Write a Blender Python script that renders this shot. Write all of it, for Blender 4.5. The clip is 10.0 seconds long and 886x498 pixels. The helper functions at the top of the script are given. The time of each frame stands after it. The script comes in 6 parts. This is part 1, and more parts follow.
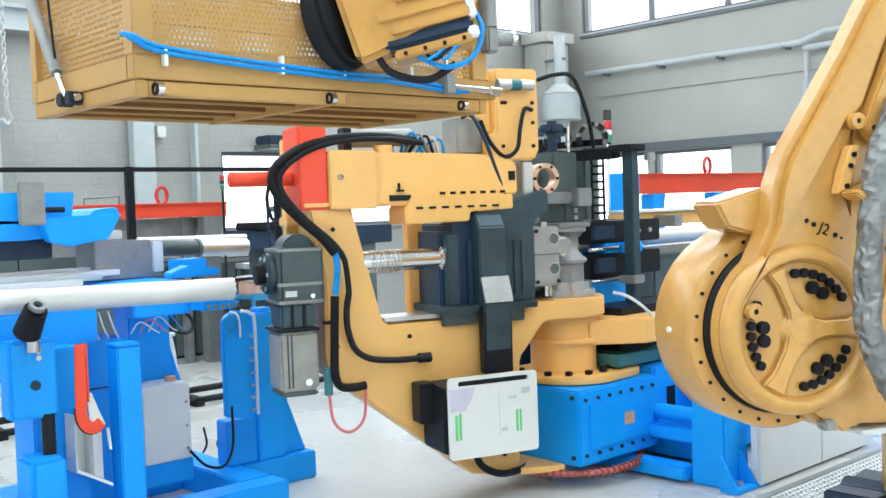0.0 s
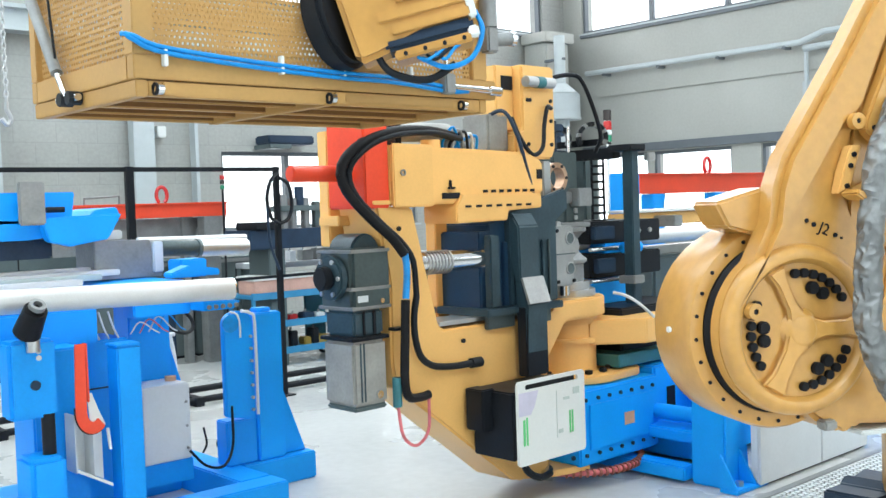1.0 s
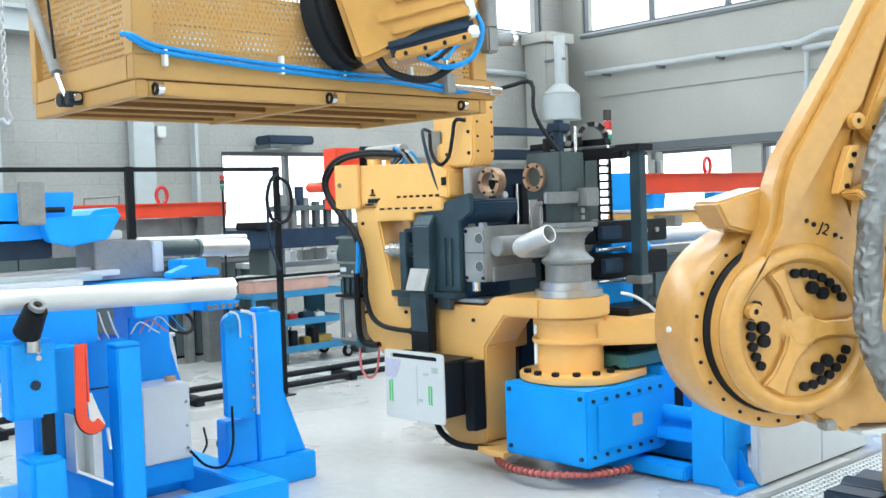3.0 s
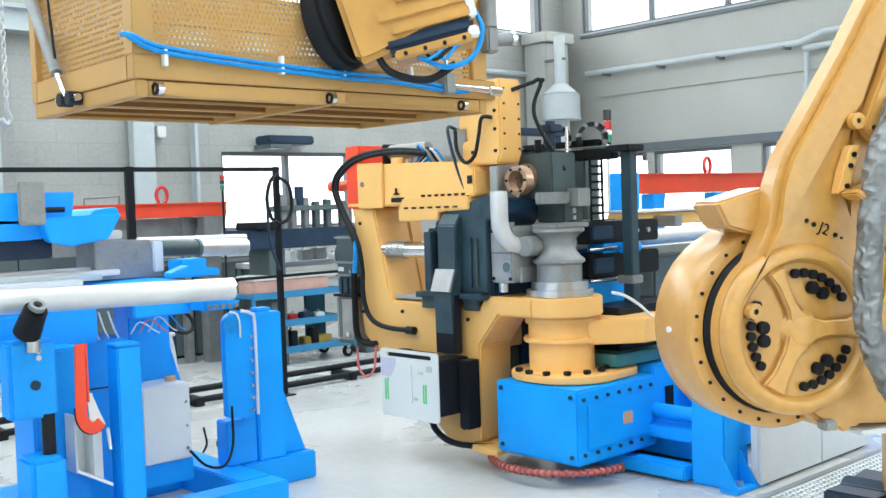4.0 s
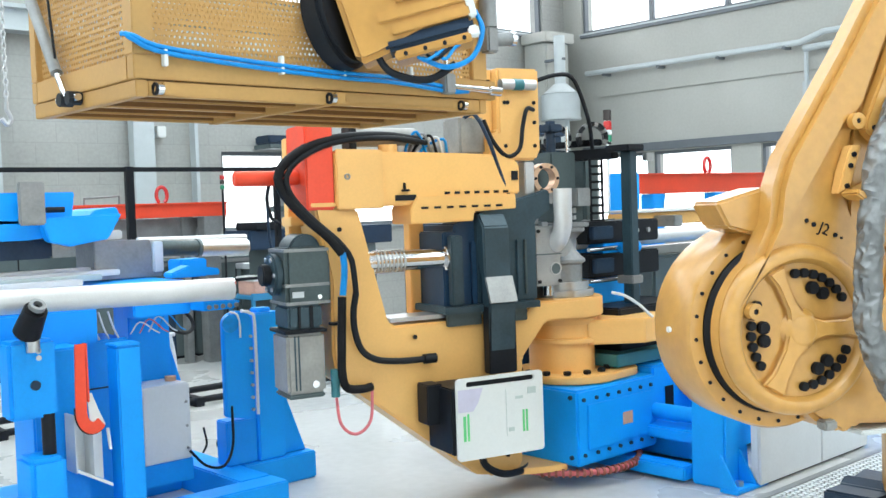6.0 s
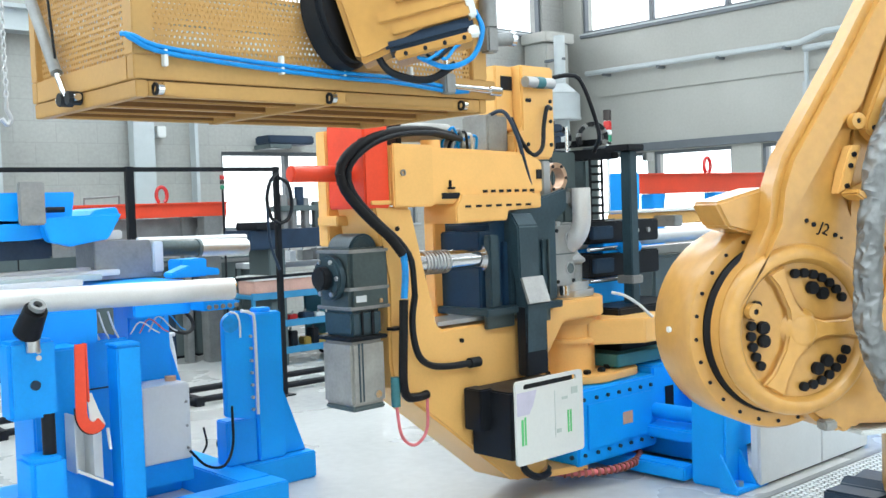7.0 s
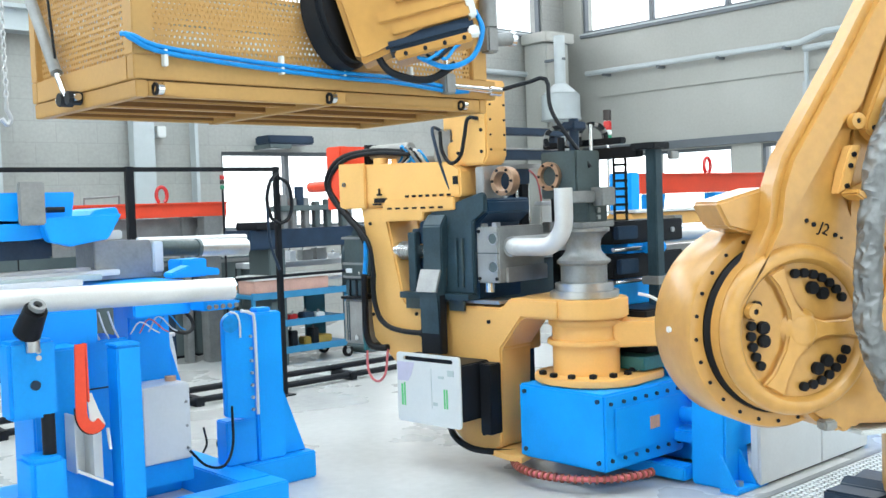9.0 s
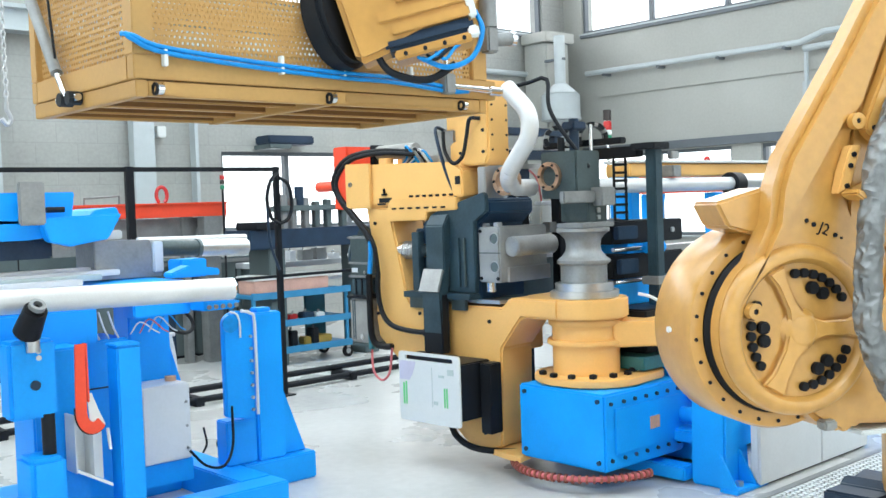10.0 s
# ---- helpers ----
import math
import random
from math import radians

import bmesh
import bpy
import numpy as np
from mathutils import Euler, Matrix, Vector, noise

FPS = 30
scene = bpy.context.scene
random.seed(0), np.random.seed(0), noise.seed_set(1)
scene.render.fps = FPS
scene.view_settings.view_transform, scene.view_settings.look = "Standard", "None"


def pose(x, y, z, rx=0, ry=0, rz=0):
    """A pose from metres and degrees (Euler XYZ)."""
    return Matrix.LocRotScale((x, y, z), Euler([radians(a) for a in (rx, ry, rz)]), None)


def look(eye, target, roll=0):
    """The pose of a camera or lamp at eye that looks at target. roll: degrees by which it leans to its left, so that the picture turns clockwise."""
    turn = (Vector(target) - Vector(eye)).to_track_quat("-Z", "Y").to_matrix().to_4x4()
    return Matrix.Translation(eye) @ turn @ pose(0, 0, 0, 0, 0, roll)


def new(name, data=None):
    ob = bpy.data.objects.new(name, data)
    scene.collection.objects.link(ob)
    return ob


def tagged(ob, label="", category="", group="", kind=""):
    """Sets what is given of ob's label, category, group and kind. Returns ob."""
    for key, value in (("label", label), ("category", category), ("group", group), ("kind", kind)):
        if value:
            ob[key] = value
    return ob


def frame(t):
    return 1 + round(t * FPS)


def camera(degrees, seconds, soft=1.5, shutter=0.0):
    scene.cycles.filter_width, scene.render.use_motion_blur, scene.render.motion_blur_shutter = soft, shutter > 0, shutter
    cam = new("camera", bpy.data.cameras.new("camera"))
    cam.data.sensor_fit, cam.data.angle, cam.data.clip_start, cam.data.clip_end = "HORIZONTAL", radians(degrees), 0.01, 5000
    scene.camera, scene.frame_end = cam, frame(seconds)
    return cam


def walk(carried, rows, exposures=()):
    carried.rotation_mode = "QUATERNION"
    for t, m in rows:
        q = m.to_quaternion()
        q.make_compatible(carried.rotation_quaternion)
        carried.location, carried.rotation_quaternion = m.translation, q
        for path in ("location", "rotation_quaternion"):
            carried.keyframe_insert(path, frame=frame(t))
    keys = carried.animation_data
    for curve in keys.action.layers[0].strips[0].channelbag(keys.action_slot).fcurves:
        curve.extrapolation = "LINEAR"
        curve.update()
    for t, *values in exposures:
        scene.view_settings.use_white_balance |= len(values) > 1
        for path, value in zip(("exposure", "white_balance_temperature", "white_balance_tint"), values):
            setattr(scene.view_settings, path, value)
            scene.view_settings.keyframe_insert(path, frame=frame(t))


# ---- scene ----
cam = camera(46.77, 10.0, soft=1.5)
EYE = (0.0, 0.0, 1.6)
AIM = (6.691, 7.431, 1.6 - 0.4192)
walk(cam, [(0.0, look(EYE, AIM, -2.0)), (10.0, look(EYE, AIM, -2.0))])

# ---- light ----
world = bpy.data.worlds.new("world")
scene.world = world
world.use_nodes = True
wn = world.node_tree.nodes
sky = wn.new("ShaderNodeTexSky")
sky.sky_type, sky.sun_disc = "NISHITA", False
sky.sun_elevation, sky.sun_rotation = radians(40), radians(200)
world.node_tree.links.new(sky.outputs[0], wn["Background"].inputs[0])
wn["Background"].inputs[1].default_value = 0.12
scene.view_settings.exposure = -0.07


def area(name, m, w, h, power, col=(1, 1, 1)):
    d = bpy.data.lights.new(name, "AREA")
    d.shape, d.size, d.size_y, d.energy, d.color = "RECTANGLE", w, h, power, col
    o = new(name, d)
    o.matrix_world = m
    return o


# daylight at the clerestory; the overhead strips are added under the closed ceiling, unseen
for k, x in enumerate((-4.0, 1.5, 7.0)):
    area("rooflight_daylight", pose(x, 2.0, 6.9), 2.2, 17.0, 690, (0.84, 0.96, 1.0))
area("clerestory_daylight", pose(4.0, 11.8, 5.3, -90), 18, 1.5, 260, (0.95, 0.98, 1.0))
area("clerestory_daylight", pose(13.6, 3.0, 5.3, 0, 90, 0), 1.5, 16, 300, (0.95, 0.98, 1.0))
# unseen fill lamps added behind the camera; the walls there have no opening
area("gate_daylight", pose(2.0, -7.8, 2.4, 90), 12, 4.0, 330, (0.87, 0.98, 1.0))
area("gate_daylight", pose(-7.8, 3.0, 2.6, 0, -90, 0), 4.0, 12, 300, (0.87, 0.98, 1.0))


# ---- materials ----
def mat(name, col, rough=0.5, metal=0.0, var=0.12, scale=6.0, bump=0.05, fine=60.0, coat=0.0, spec=0.5, stain=None):
    m = bpy.data.materials.new(name)
    m.use_nodes = True
    nt = m.node_tree
    n, l = nt.nodes, nt.links
    b = n["Principled BSDF"]
    b.inputs["Metallic"].default_value = metal
    b.inputs["Coat Weight"].default_value = coat
    b.inputs["Coat Roughness"].default_value = 0.22
    b.inputs["Specular IOR Level"].default_value = spec
    tc = n.new("ShaderNodeTexCoord")
    big = n.new("ShaderNodeTexNoise")
    big.inputs["Scale"].default_value, big.inputs["Detail"].default_value = scale, 5
    small = n.new("ShaderNodeTexNoise")
    small.inputs["Scale"].default_value, small.inputs["Detail"].default_value = fine, 4
    l.new(tc.outputs["Object"], big.inputs["Vector"])
    l.new(tc.outputs["Object"], small.inputs["Vector"])
    ramp = n.new("ShaderNodeValToRGB")
    lo = [c * (1 - var) for c in col]
    hi = [min(1.0, c * (1 + var)) for c in col]
    if stain:
        lo = stain
    ramp.color_ramp.elements[0].position, ramp.color_ramp.elements[1].position = 0.3, 0.7
    ramp.color_ramp.elements[0].color = (*lo, 1)
    ramp.color_ramp.elements[1].color = (*hi, 1)
    add = n.new("ShaderNodeMath")
    add.operation = "MULTIPLY_ADD"
    add.inputs[1].default_value = 0.35
    l.new(small.outputs["Fac"], add.inputs[0])
    mul = n.new("ShaderNodeMath")
    mul.operation = "MULTIPLY_ADD"
    mul.inputs[1].default_value, mul.inputs[2].default_value = 0.75, -0.05
    l.new(big.outputs["Fac"], mul.inputs[0])
    l.new(mul.outputs[0], add.inputs[2])
    l.new(add.outputs[0], ramp.inputs[0])
    info = n.new("ShaderNodeObjectInfo")
    hsv = n.new("ShaderNodeHueSaturation")
    mr = n.new("ShaderNodeMapRange")
    mr.inputs["To Min"].default_value, mr.inputs["To Max"].default_value = 0.95, 1.05
    l.new(info.outputs["Random"], mr.inputs["Value"])
    l.new(mr.outputs[0], hsv.inputs["Value"])
    l.new(ramp.outputs[0], hsv.inputs["Color"])
    l.new(hsv.outputs[0], b.inputs["Base Color"])
    rr = n.new("ShaderNodeMapRange")
    rr.inputs["To Min"].default_value, rr.inputs["To Max"].default_value = max(0.03, rough - 0.1), min(1, rough + 0.1)
    l.new(big.outputs["Fac"], rr.inputs["Value"])
    l.new(rr.outputs[0], b.inputs["Roughness"])
    if bump:
        bp = n.new("ShaderNodeBump")
        bp.inputs["Strength"].default_value, bp.inputs["Distance"].default_value = bump, 0.01
        l.new(small.outputs["Fac"], bp.inputs["Height"])
        l.new(bp.outputs[0], b.inputs["Normal"])
    return m


def glow(name, col, power):
    m = bpy.data.materials.new(name)
    m.use_nodes = True
    b = m.node_tree.nodes["Principled BSDF"]
    b.inputs["Base Color"].default_value = (*col, 1)
    b.inputs["Emission Color"].default_value = (*col, 1)
    b.inputs["Emission Strength"].default_value = power
    return m


RYL = mat("robot_yellow_paint", (0.58, 0.298, 0.070), 0.36, var=0.13, scale=3, bump=0.1, fine=24, coat=0.5)
YEL = mat("yellow_paint", (0.84, 0.478, 0.152), 0.42, var=0.07, scale=3, bump=0.03, fine=90, coat=0.15)
TAN = mat("tan_yellow_paint", (0.47, 0.265, 0.082), 0.5, var=0.1, scale=4, bump=0.04, fine=70)
BLU = mat("blue_paint", (0.003, 0.335, 0.94), 0.45, var=0.1, scale=3, bump=0.03, fine=80, spec=0.3)
NAVY = mat("navy_steel", (0.016, 0.035, 0.068), 0.45, var=0.25, scale=5, bump=0.04, spec=0.3)
DNV = mat("navy_blue_casting", (0.014, 0.045, 0.095), 0.38, 0.1, var=0.25, scale=5, bump=0.04)
GRN = mat("green_grey_steel", (0.06, 0.085, 0.09), 0.42, 0.3, var=0.25, scale=5, bump=0.04)
DGN = mat("dark_green_steel", (0.03, 0.060, 0.080), 0.4, 0.2, var=0.3, scale=5, bump=0.05)
DIE = mat("ground_die_steel", (0.36, 0.37, 0.37), 0.42, 0.5, var=0.2, scale=9, bump=0.05, fine=120)
TEAL = mat("teal_paint", (0.03, 0.16, 0.19), 0.45, var=0.2, scale=5)
RED = mat("red_orange_paint", (0.80, 0.062, 0.02), 0.42, var=0.1, scale=4, coat=0.1)
BLK = mat("black_rubber", (0.008, 0.008, 0.01), 0.5, var=0.3, scale=12, bump=0.05, spec=0.18)
BPL = mat("black_paint", (0.010, 0.012, 0.016), 0.45, var=0.25, scale=6, spec=0.2)
STL = mat("machined_steel", (0.52, 0.53, 0.54), 0.34, 0.85, var=0.14, scale=7, bump=0.04, fine=120)
CHR = mat("chrome", (0.75, 0.76, 0.78), 0.14, 1.0, var=0.06, scale=10, bump=0.01)
ALU = mat("aluminium_tube", (0.66, 0.67, 0.68), 0.42, 0.35, var=0.1, scale=5, bump=0.03, fine=140)
DST = mat("dull_steel", (0.27, 0.28, 0.285), 0.45, 0.5, var=0.2, scale=8, bump=0.05)
BRZ = mat("bronze", (0.62, 0.40, 0.27), 0.35, 0.8, var=0.2, scale=20, bump=0.05)
WHT = mat("white_panel", (0.72, 0.74, 0.73), 0.4, var=0.05, scale=3, bump=0.02)
LGR = mat("light_grey_cabinet", (0.62, 0.65, 0.68), 0.45, var=0.06, scale=3, bump=0.02)
GRY = mat("grey_motor", (0.30, 0.295, 0.28), 0.45, 0.2, var=0.2, scale=8)
DGR = mat("dark_grey_cabinet", (0.085, 0.115, 0.12), 0.5, var=0.2, scale=4)
HOB = mat("blue_hose", (0.005, 0.25, 0.66), 0.35, var=0.15, scale=20, spec=0.3)
PNK = mat("pink_cable", (0.6, 0.14, 0.16), 0.5, var=0.2, scale=20)
COIL = mat("rusty_coil", (0.30, 0.09, 0.06), 0.5, 0.2, var=0.25, scale=20)
GRE = mat("green_print", (0.12, 0.55, 0.20), 0.5, var=0.1, scale=20, bump=0)
GPR = mat("grey_print", (0.45, 0.52, 0.50), 0.5, var=0.1, scale=20, bump=0)
LIL = mat("pale_violet_print", (0.55, 0.53, 0.66), 0.5, var=0.06, scale=10, bump=0)
SLV = mat("silver_fabric_sleeve", (0.20, 0.205, 0.21), 0.36, 0.45, var=0.3, scale=14, bump=0.35, fine=30)
WOD = mat("wood_top", (0.50, 0.30, 0.20), 0.6, var=0.2, scale=6)
FLOOR = mat("polished_concrete", (0.50, 0.505, 0.50), 0.28, var=0.12, scale=0.9, bump=0.03, fine=14, stain=(0.40, 0.405, 0.40))
WALLM = mat("concrete_wall", (0.42, 0.43, 0.41), 0.85, var=0.1, scale=0.8, bump=0.25, fine=22, stain=(0.33, 0.335, 0.32))
WALL2 = mat("precast_panel", (0.41, 0.418, 0.395), 0.8, var=0.1, scale=0.7, bump=0.15, fine=26, stain=(0.37, 0.375, 0.35))
CEIL = mat("ceiling_panel", (0.6, 0.6, 0.6), 0.8, var=0.06, scale=1)
FRAME = mat("window_frame_paint", (0.13, 0.15, 0.17), 0.5, var=0.1)
PIL = mat("pillar_paint", (0.47, 0.52, 0.54), 0.5, var=0.06)


def blockwork(m, w, h, depth):
    """Shallow block joints in a wall's surface."""
    nt = m.node_tree
    n, l = nt.nodes, nt.links
    geo = n.new("ShaderNodeNewGeometry")
    sep, com = n.new("ShaderNodeSeparateXYZ"), n.new("ShaderNodeCombineXYZ")
    l.new(geo.outputs["Position"], sep.inputs[0])
    l.new(sep.outputs["X"], com.inputs["X"])
    l.new(sep.outputs["Z"], com.inputs["Y"])
    br = n.new("ShaderNodeTexBrick")
    br.inputs["Scale"].default_value = 1.0
    br.inputs["Brick Width"].default_value, br.inputs["Row Height"].default_value = w, h
    br.inputs["Mortar Size"].default_value, br.inputs["Mortar Smooth"].default_value = 0.008, 0.4
    br.inputs["Color1"].default_value, br.inputs["Color2"].default_value = (1, 1, 1, 1), (0.965, 0.965, 0.965, 1)
    br.inputs["Mortar"].default_value = (0.90, 0.90, 0.90, 1)
    l.new(com.outputs[0], br.inputs["Vector"])
    bsdf = n["Principled BSDF"]
    old = bsdf.inputs["Base Color"].links[0].from_socket
    mix = n.new("ShaderNodeMix")
    mix.data_type, mix.blend_type = "RGBA", "MULTIPLY"
    mix.inputs[0].default_value = 1.0
    l.new(old, mix.inputs[6])
    l.new(br.outputs["Color"], mix.inputs[7])
    l.new(mix.outputs[2], bsdf.inputs["Base Color"])
    bp = n.new("ShaderNodeBump")
    bp.invert = True
    bp.inputs["Strength"].default_value, bp.inputs["Distance"].default_value = depth, 0.01
    l.new(br.outputs["Fac"], bp.inputs["Height"])
    l.new(bsdf.inputs["Normal"].links[0].from_socket, bp.inputs["Normal"])
    l.new(bp.outputs[0], bsdf.inputs["Normal"])


blockwork(WALLM, 0.5, 0.25, 0.22)
SKYG = glow("bright_sky_backdrop", (0.93, 0.97, 1.0), 2.2)
LRED = mat("red_lens", (0.5, 0.02, 0.02), 0.25, coat=0.3)
LGRN = mat("green_lens", (0.02, 0.25, 0.13), 0.25, coat=0.3)
DRK = mat("dark_lens", (0.03, 0.02, 0.02), 0.25, coat=0.3)

# ---- building blocks ----
ORG = {}


def put(bm, src, m=None):
    if m is not None:
        src.transform(m)
    me = bpy.data.meshes.new("tmp")
    src.to_mesh(me)
    src.free()
    bm.from_mesh(me)
    bpy.data.meshes.remove(me)
    return bm


def bevel(b, w, seg=2, limit=0.6):
    es = [e for e in b.edges if len(e.link_faces) == 2 and e.calc_face_angle(0) > limit]
    if es and w > 0:
        bmesh.ops.bevel(b, geom=es, offset=w, segments=seg, affect="EDGES", clamp_overlap=True)


def box(x0, x1, y0, y1, z0, z1, bv=0.004, bm=None, m=None):
    bm = bm or bmesh.new()
    b = bmesh.new()
    bmesh.ops.create_cube(b, size=1.0, matrix=Matrix.Translation(((x0 + x1) / 2, (y0 + y1) / 2, (z0 + z1) / 2)) @ Matrix.Diagonal((abs(x1 - x0), abs(y1 - y0), abs(z1 - z0), 1)))
    bevel(b, min(bv, 0.45 * min(abs(x1 - x0), abs(y1 - y0), abs(z1 - z0))))
    return put(bm, b, m)


def cyl(p, q, r, bm=None, seg=24, r2=None, bv=0.0, m=None):
    bm = bm or bmesh.new()
    b = bmesh.new()
    p, q = Vector(p), Vector(q)
    d = q - p
    bmesh.ops.create_cone(b, cap_ends=True, segments=seg, radius1=r, radius2=r if r2 is None else r2, depth=d.length)
    if bv:
        bevel(b, bv, 2, 1.0)
    b.transform(Matrix.Translation((p + q) / 2) @ d.to_track_quat("Z", "Y").to_matrix().to_4x4())
    return put(bm, b, m)


def ring(p, q, r, ri, bm=None, seg=28, m=None):
    """A hollow cylinder from p to q."""
    bm = bm or bmesh.new()
    b = bmesh.new()
    p, q = Vector(p), Vector(q)
    d = q - p
    h = d.length / 2
    prof = ((ri, -h), (r, -h), (r, h), (ri, h))
    loops = [[b.verts.new((a * math.cos(2 * math.pi * k / seg), a * math.sin(2 * math.pi * k / seg), z)) for k in range(seg)] for a, z in prof]
    for i in range(4):
        A, B = loops[i], loops[(i + 1) % 4]
        for k in range(seg):
            b.faces.new((A[k], A[(k + 1) % seg], B[(k + 1) % seg], B[k]))
    b.transform(Matrix.Translation((p + q) / 2) @ d.to_track_quat("Z", "Y").to_matrix().to_4x4())
    return put(bm, b, m)


def prism(pts, a, b_, plane="xz", bv=0.005, bm=None, m=None, seg=2):
    """An outline in a plane, made solid between two depths."""
    bm = bm or bmesh.new()
    b = bmesh.new()
    to = {"xz": lambda u, w, d: (u, d, w), "yz": lambda u, w, d: (d, u, w), "xy": lambda u, w, d: (u, w, d)}[plane]
    A = [b.verts.new(to(u, w, a)) for u, w in pts]
    f = b.faces.new(A)
    out = bmesh.ops.extrude_face_region(b, geom=[f])
    vs = [g for g in out["geom"] if isinstance(g, bmesh.types.BMVert)]
    v = Vector(to(0, 0, b_)) - Vector(to(0, 0, a))
    bmesh.ops.translate(b, verts=vs, vec=v)
    bmesh.ops.recalc_face_normals(b, faces=b.faces)
    bevel(b, bv, seg)
    return put(bm, b, m)


def smooth_path(pts, n=8):
    P = [Vector(p) for p in pts]
    P = [2 * P[0] - P[1]] + P + [2 * P[-1] - P[-2]]
    out = []
    for i in range(1, len(P) - 2):
        for k in range(n):
            t = k / n
            a, b, c, d = P[i - 1], P[i], P[i + 1], P[i + 2]
            out.append(0.5 * (2 * b + (c - a) * t + (2 * a - 5 * b + 4 * c - d) * t * t + (3 * b - a - 3 * c + d) * t ** 3))
    out.append(P[-2])
    return out


def pipe(pts, r, bm=None, seg=10, smooth=True, hollow=0.0, n=8, m=None):
    """A round hose or bar swept along points; hollow gives it open ends with that inner radius."""
    bm = bm or bmesh.new()
    b = bmesh.new()
    P = smooth_path(pts, n) if smooth else [Vector(p) for p in pts]
    tang = [(P[min(i + 1, len(P) - 1)] - P[max(i - 1, 0)]).normalized() for i in range(len(P))]
    side = tang[0].orthogonal().normalized()
    loops, inner = [], []
    for p, t in zip(P, tang):
        side = (side - t * side.dot(t)).normalized()
        up = t.cross(side)
        for rad, lst in ((r, loops), (hollow, inner)):
            if rad:
                lst.append([b.verts.new(p + side * rad * math.cos(2 * math.pi * k / seg) + up * rad * math.sin(2 * math.pi * k / seg)) for k in range(seg)])

    def skin(L):
        for A, B in zip(L, L[1:]):
            for k in range(seg):
                b.faces.new((A[k], A[(k + 1) % seg], B[(k + 1) % seg], B[k]))
    skin(loops)
    if hollow:
        skin(inner)
        for e in (0, -1):
            for k in range(seg):
                b.faces.new((loops[e][k], loops[e][(k + 1) % seg], inner[e][(k + 1) % seg], inner[e][k]))
    else:
        b.faces.new(loops[0])
        b.faces.new(loops[-1])
    bmesh.ops.recalc_face_normals(b, faces=b.faces)
    return put(bm, b, m)


def mesh_of(name, bm, material, ang=0.6):
    me = bpy.data.meshes.new(name)
    bm.to_mesh(me)
    bm.free()
    me.materials.append(material)
    me.polygons.foreach_set("use_smooth", [True] * len(me.polygons))
    me.set_sharp_from_angle(angle=ang)
    return me


def thing(name, label, cat, at=(0, 0, 0), rz=0.0, group="", m=None):
    """An empty that carries its parts, at its base."""
    o = new(name)
    o.empty_display_size = 0.1
    M = m if m is not None else pose(*at, 0, 0, rz)
    o.matrix_world = M
    ORG[o] = M
    return tagged(o, label, cat, group)


def part(name, bm, material, parent, label="", local=False):
    """One mesh part; world places unless local."""
    M = ORG.get(parent, Matrix())
    if not local:
        bm.transform(M.inverted())
    o = new(name, mesh_of(name, bm, material))
    o.parent = parent
    ORG[o] = M
    if label:
        o["label"] = label
    return o


def solid(name, bm, material, label="", cat="", group="", kind=""):
    o = new(name, mesh_of(name, bm, material))
    return tagged(o, label, cat, group, kind)


# ---- the hall ----
XW, YW = 13.85, 12.0


def pierced(bm, u0, u1, z0, z1, holes, a, b, plane):
    """A wall slab between depths a and b with rectangular holes (u0, u1, z0, z1)."""
    us = sorted({u0, u1, *[h[0] for h in holes], *[h[1] for h in holes]})
    zs = sorted({z0, z1, *[h[2] for h in holes], *[h[3] for h in holes]})
    for i in range(len(us) - 1):
        run = None
        for j in range(len(zs) - 1):
            cu, cz = (us[i] + us[i + 1]) / 2, (zs[j] + zs[j + 1]) / 2
            inside = any(h[0] < cu < h[1] and h[2] < cz < h[3] for h in holes)
            if not inside:
                run = (zs[j] if run is None else run[0], zs[j + 1])
            if run and (inside or j == len(zs) - 2):
                if plane == "y":
                    box(us[i], us[i + 1], a, b, run[0], run[1], 0, bm)
                else:
                    box(a, b, us[i], us[i + 1], run[0], run[1], 0, bm)
                run = None
    return bm


floor = solid("floor", box(-9, XW + 0.3, -9, YW + 0.3, -0.2, 0.0, 0), FLOOR, "smooth pale grey concrete hall floor", "floor", kind="structure")
ceiling = solid("ceiling", box(-9, XW + 0.3, -9, YW + 0.3, 7.0, 7.2, 0), CEIL, "pale panel hall ceiling", "ceiling", kind="structure")
HB = [(6.93, 10.3, 1.36, 2.42), (-6.0, 13.3, 4.47, 6.2)]
HR = [(8.70, 10.17, 1.0, 2.37), (10.27, 11.55, 1.0, 2.37), (5.5, 8.2, 1.0, 2.37), (-6.0, 11.6, 4.48, 6.2)]
wall_b = solid("wall_north", pierced(bmesh.new(), -9, XW, 0, 7.0, HB, YW, YW + 0.3, "y"), WALLM, "grey concrete block hall wall", "wall", kind="structure")
wall_r = solid("wall_east", pierced(bmesh.new(), -9, YW + 0.3, 0, 7.0, HR, XW, XW + 0.3, "x"), WALL2, "pale grey precast concrete panel wall", "wall", kind="structure")
solid("wall_south", box(-9, XW + 0.3, -9.2, -9, 0, 7.0, 0), WALL2, "plain concrete wall", "wall", kind="structure")
solid("wall_west", box(-9.2, -9, -9, YW + 0.3, 0, 7.0, 0), WALL2, "plain concrete wall", "wall", kind="structure")
solid("backdrop", box(-12, 24, YW + 3.0, YW + 3.1, -1, 9, 0), SKYG, "bright overcast sky outside", "sky", kind="structure")
solid("backdrop", box(XW + 3.0, XW + 3.1, -9, 22, -1, 9, 0), SKYG, "bright overcast sky outside", "sky", kind="structure")


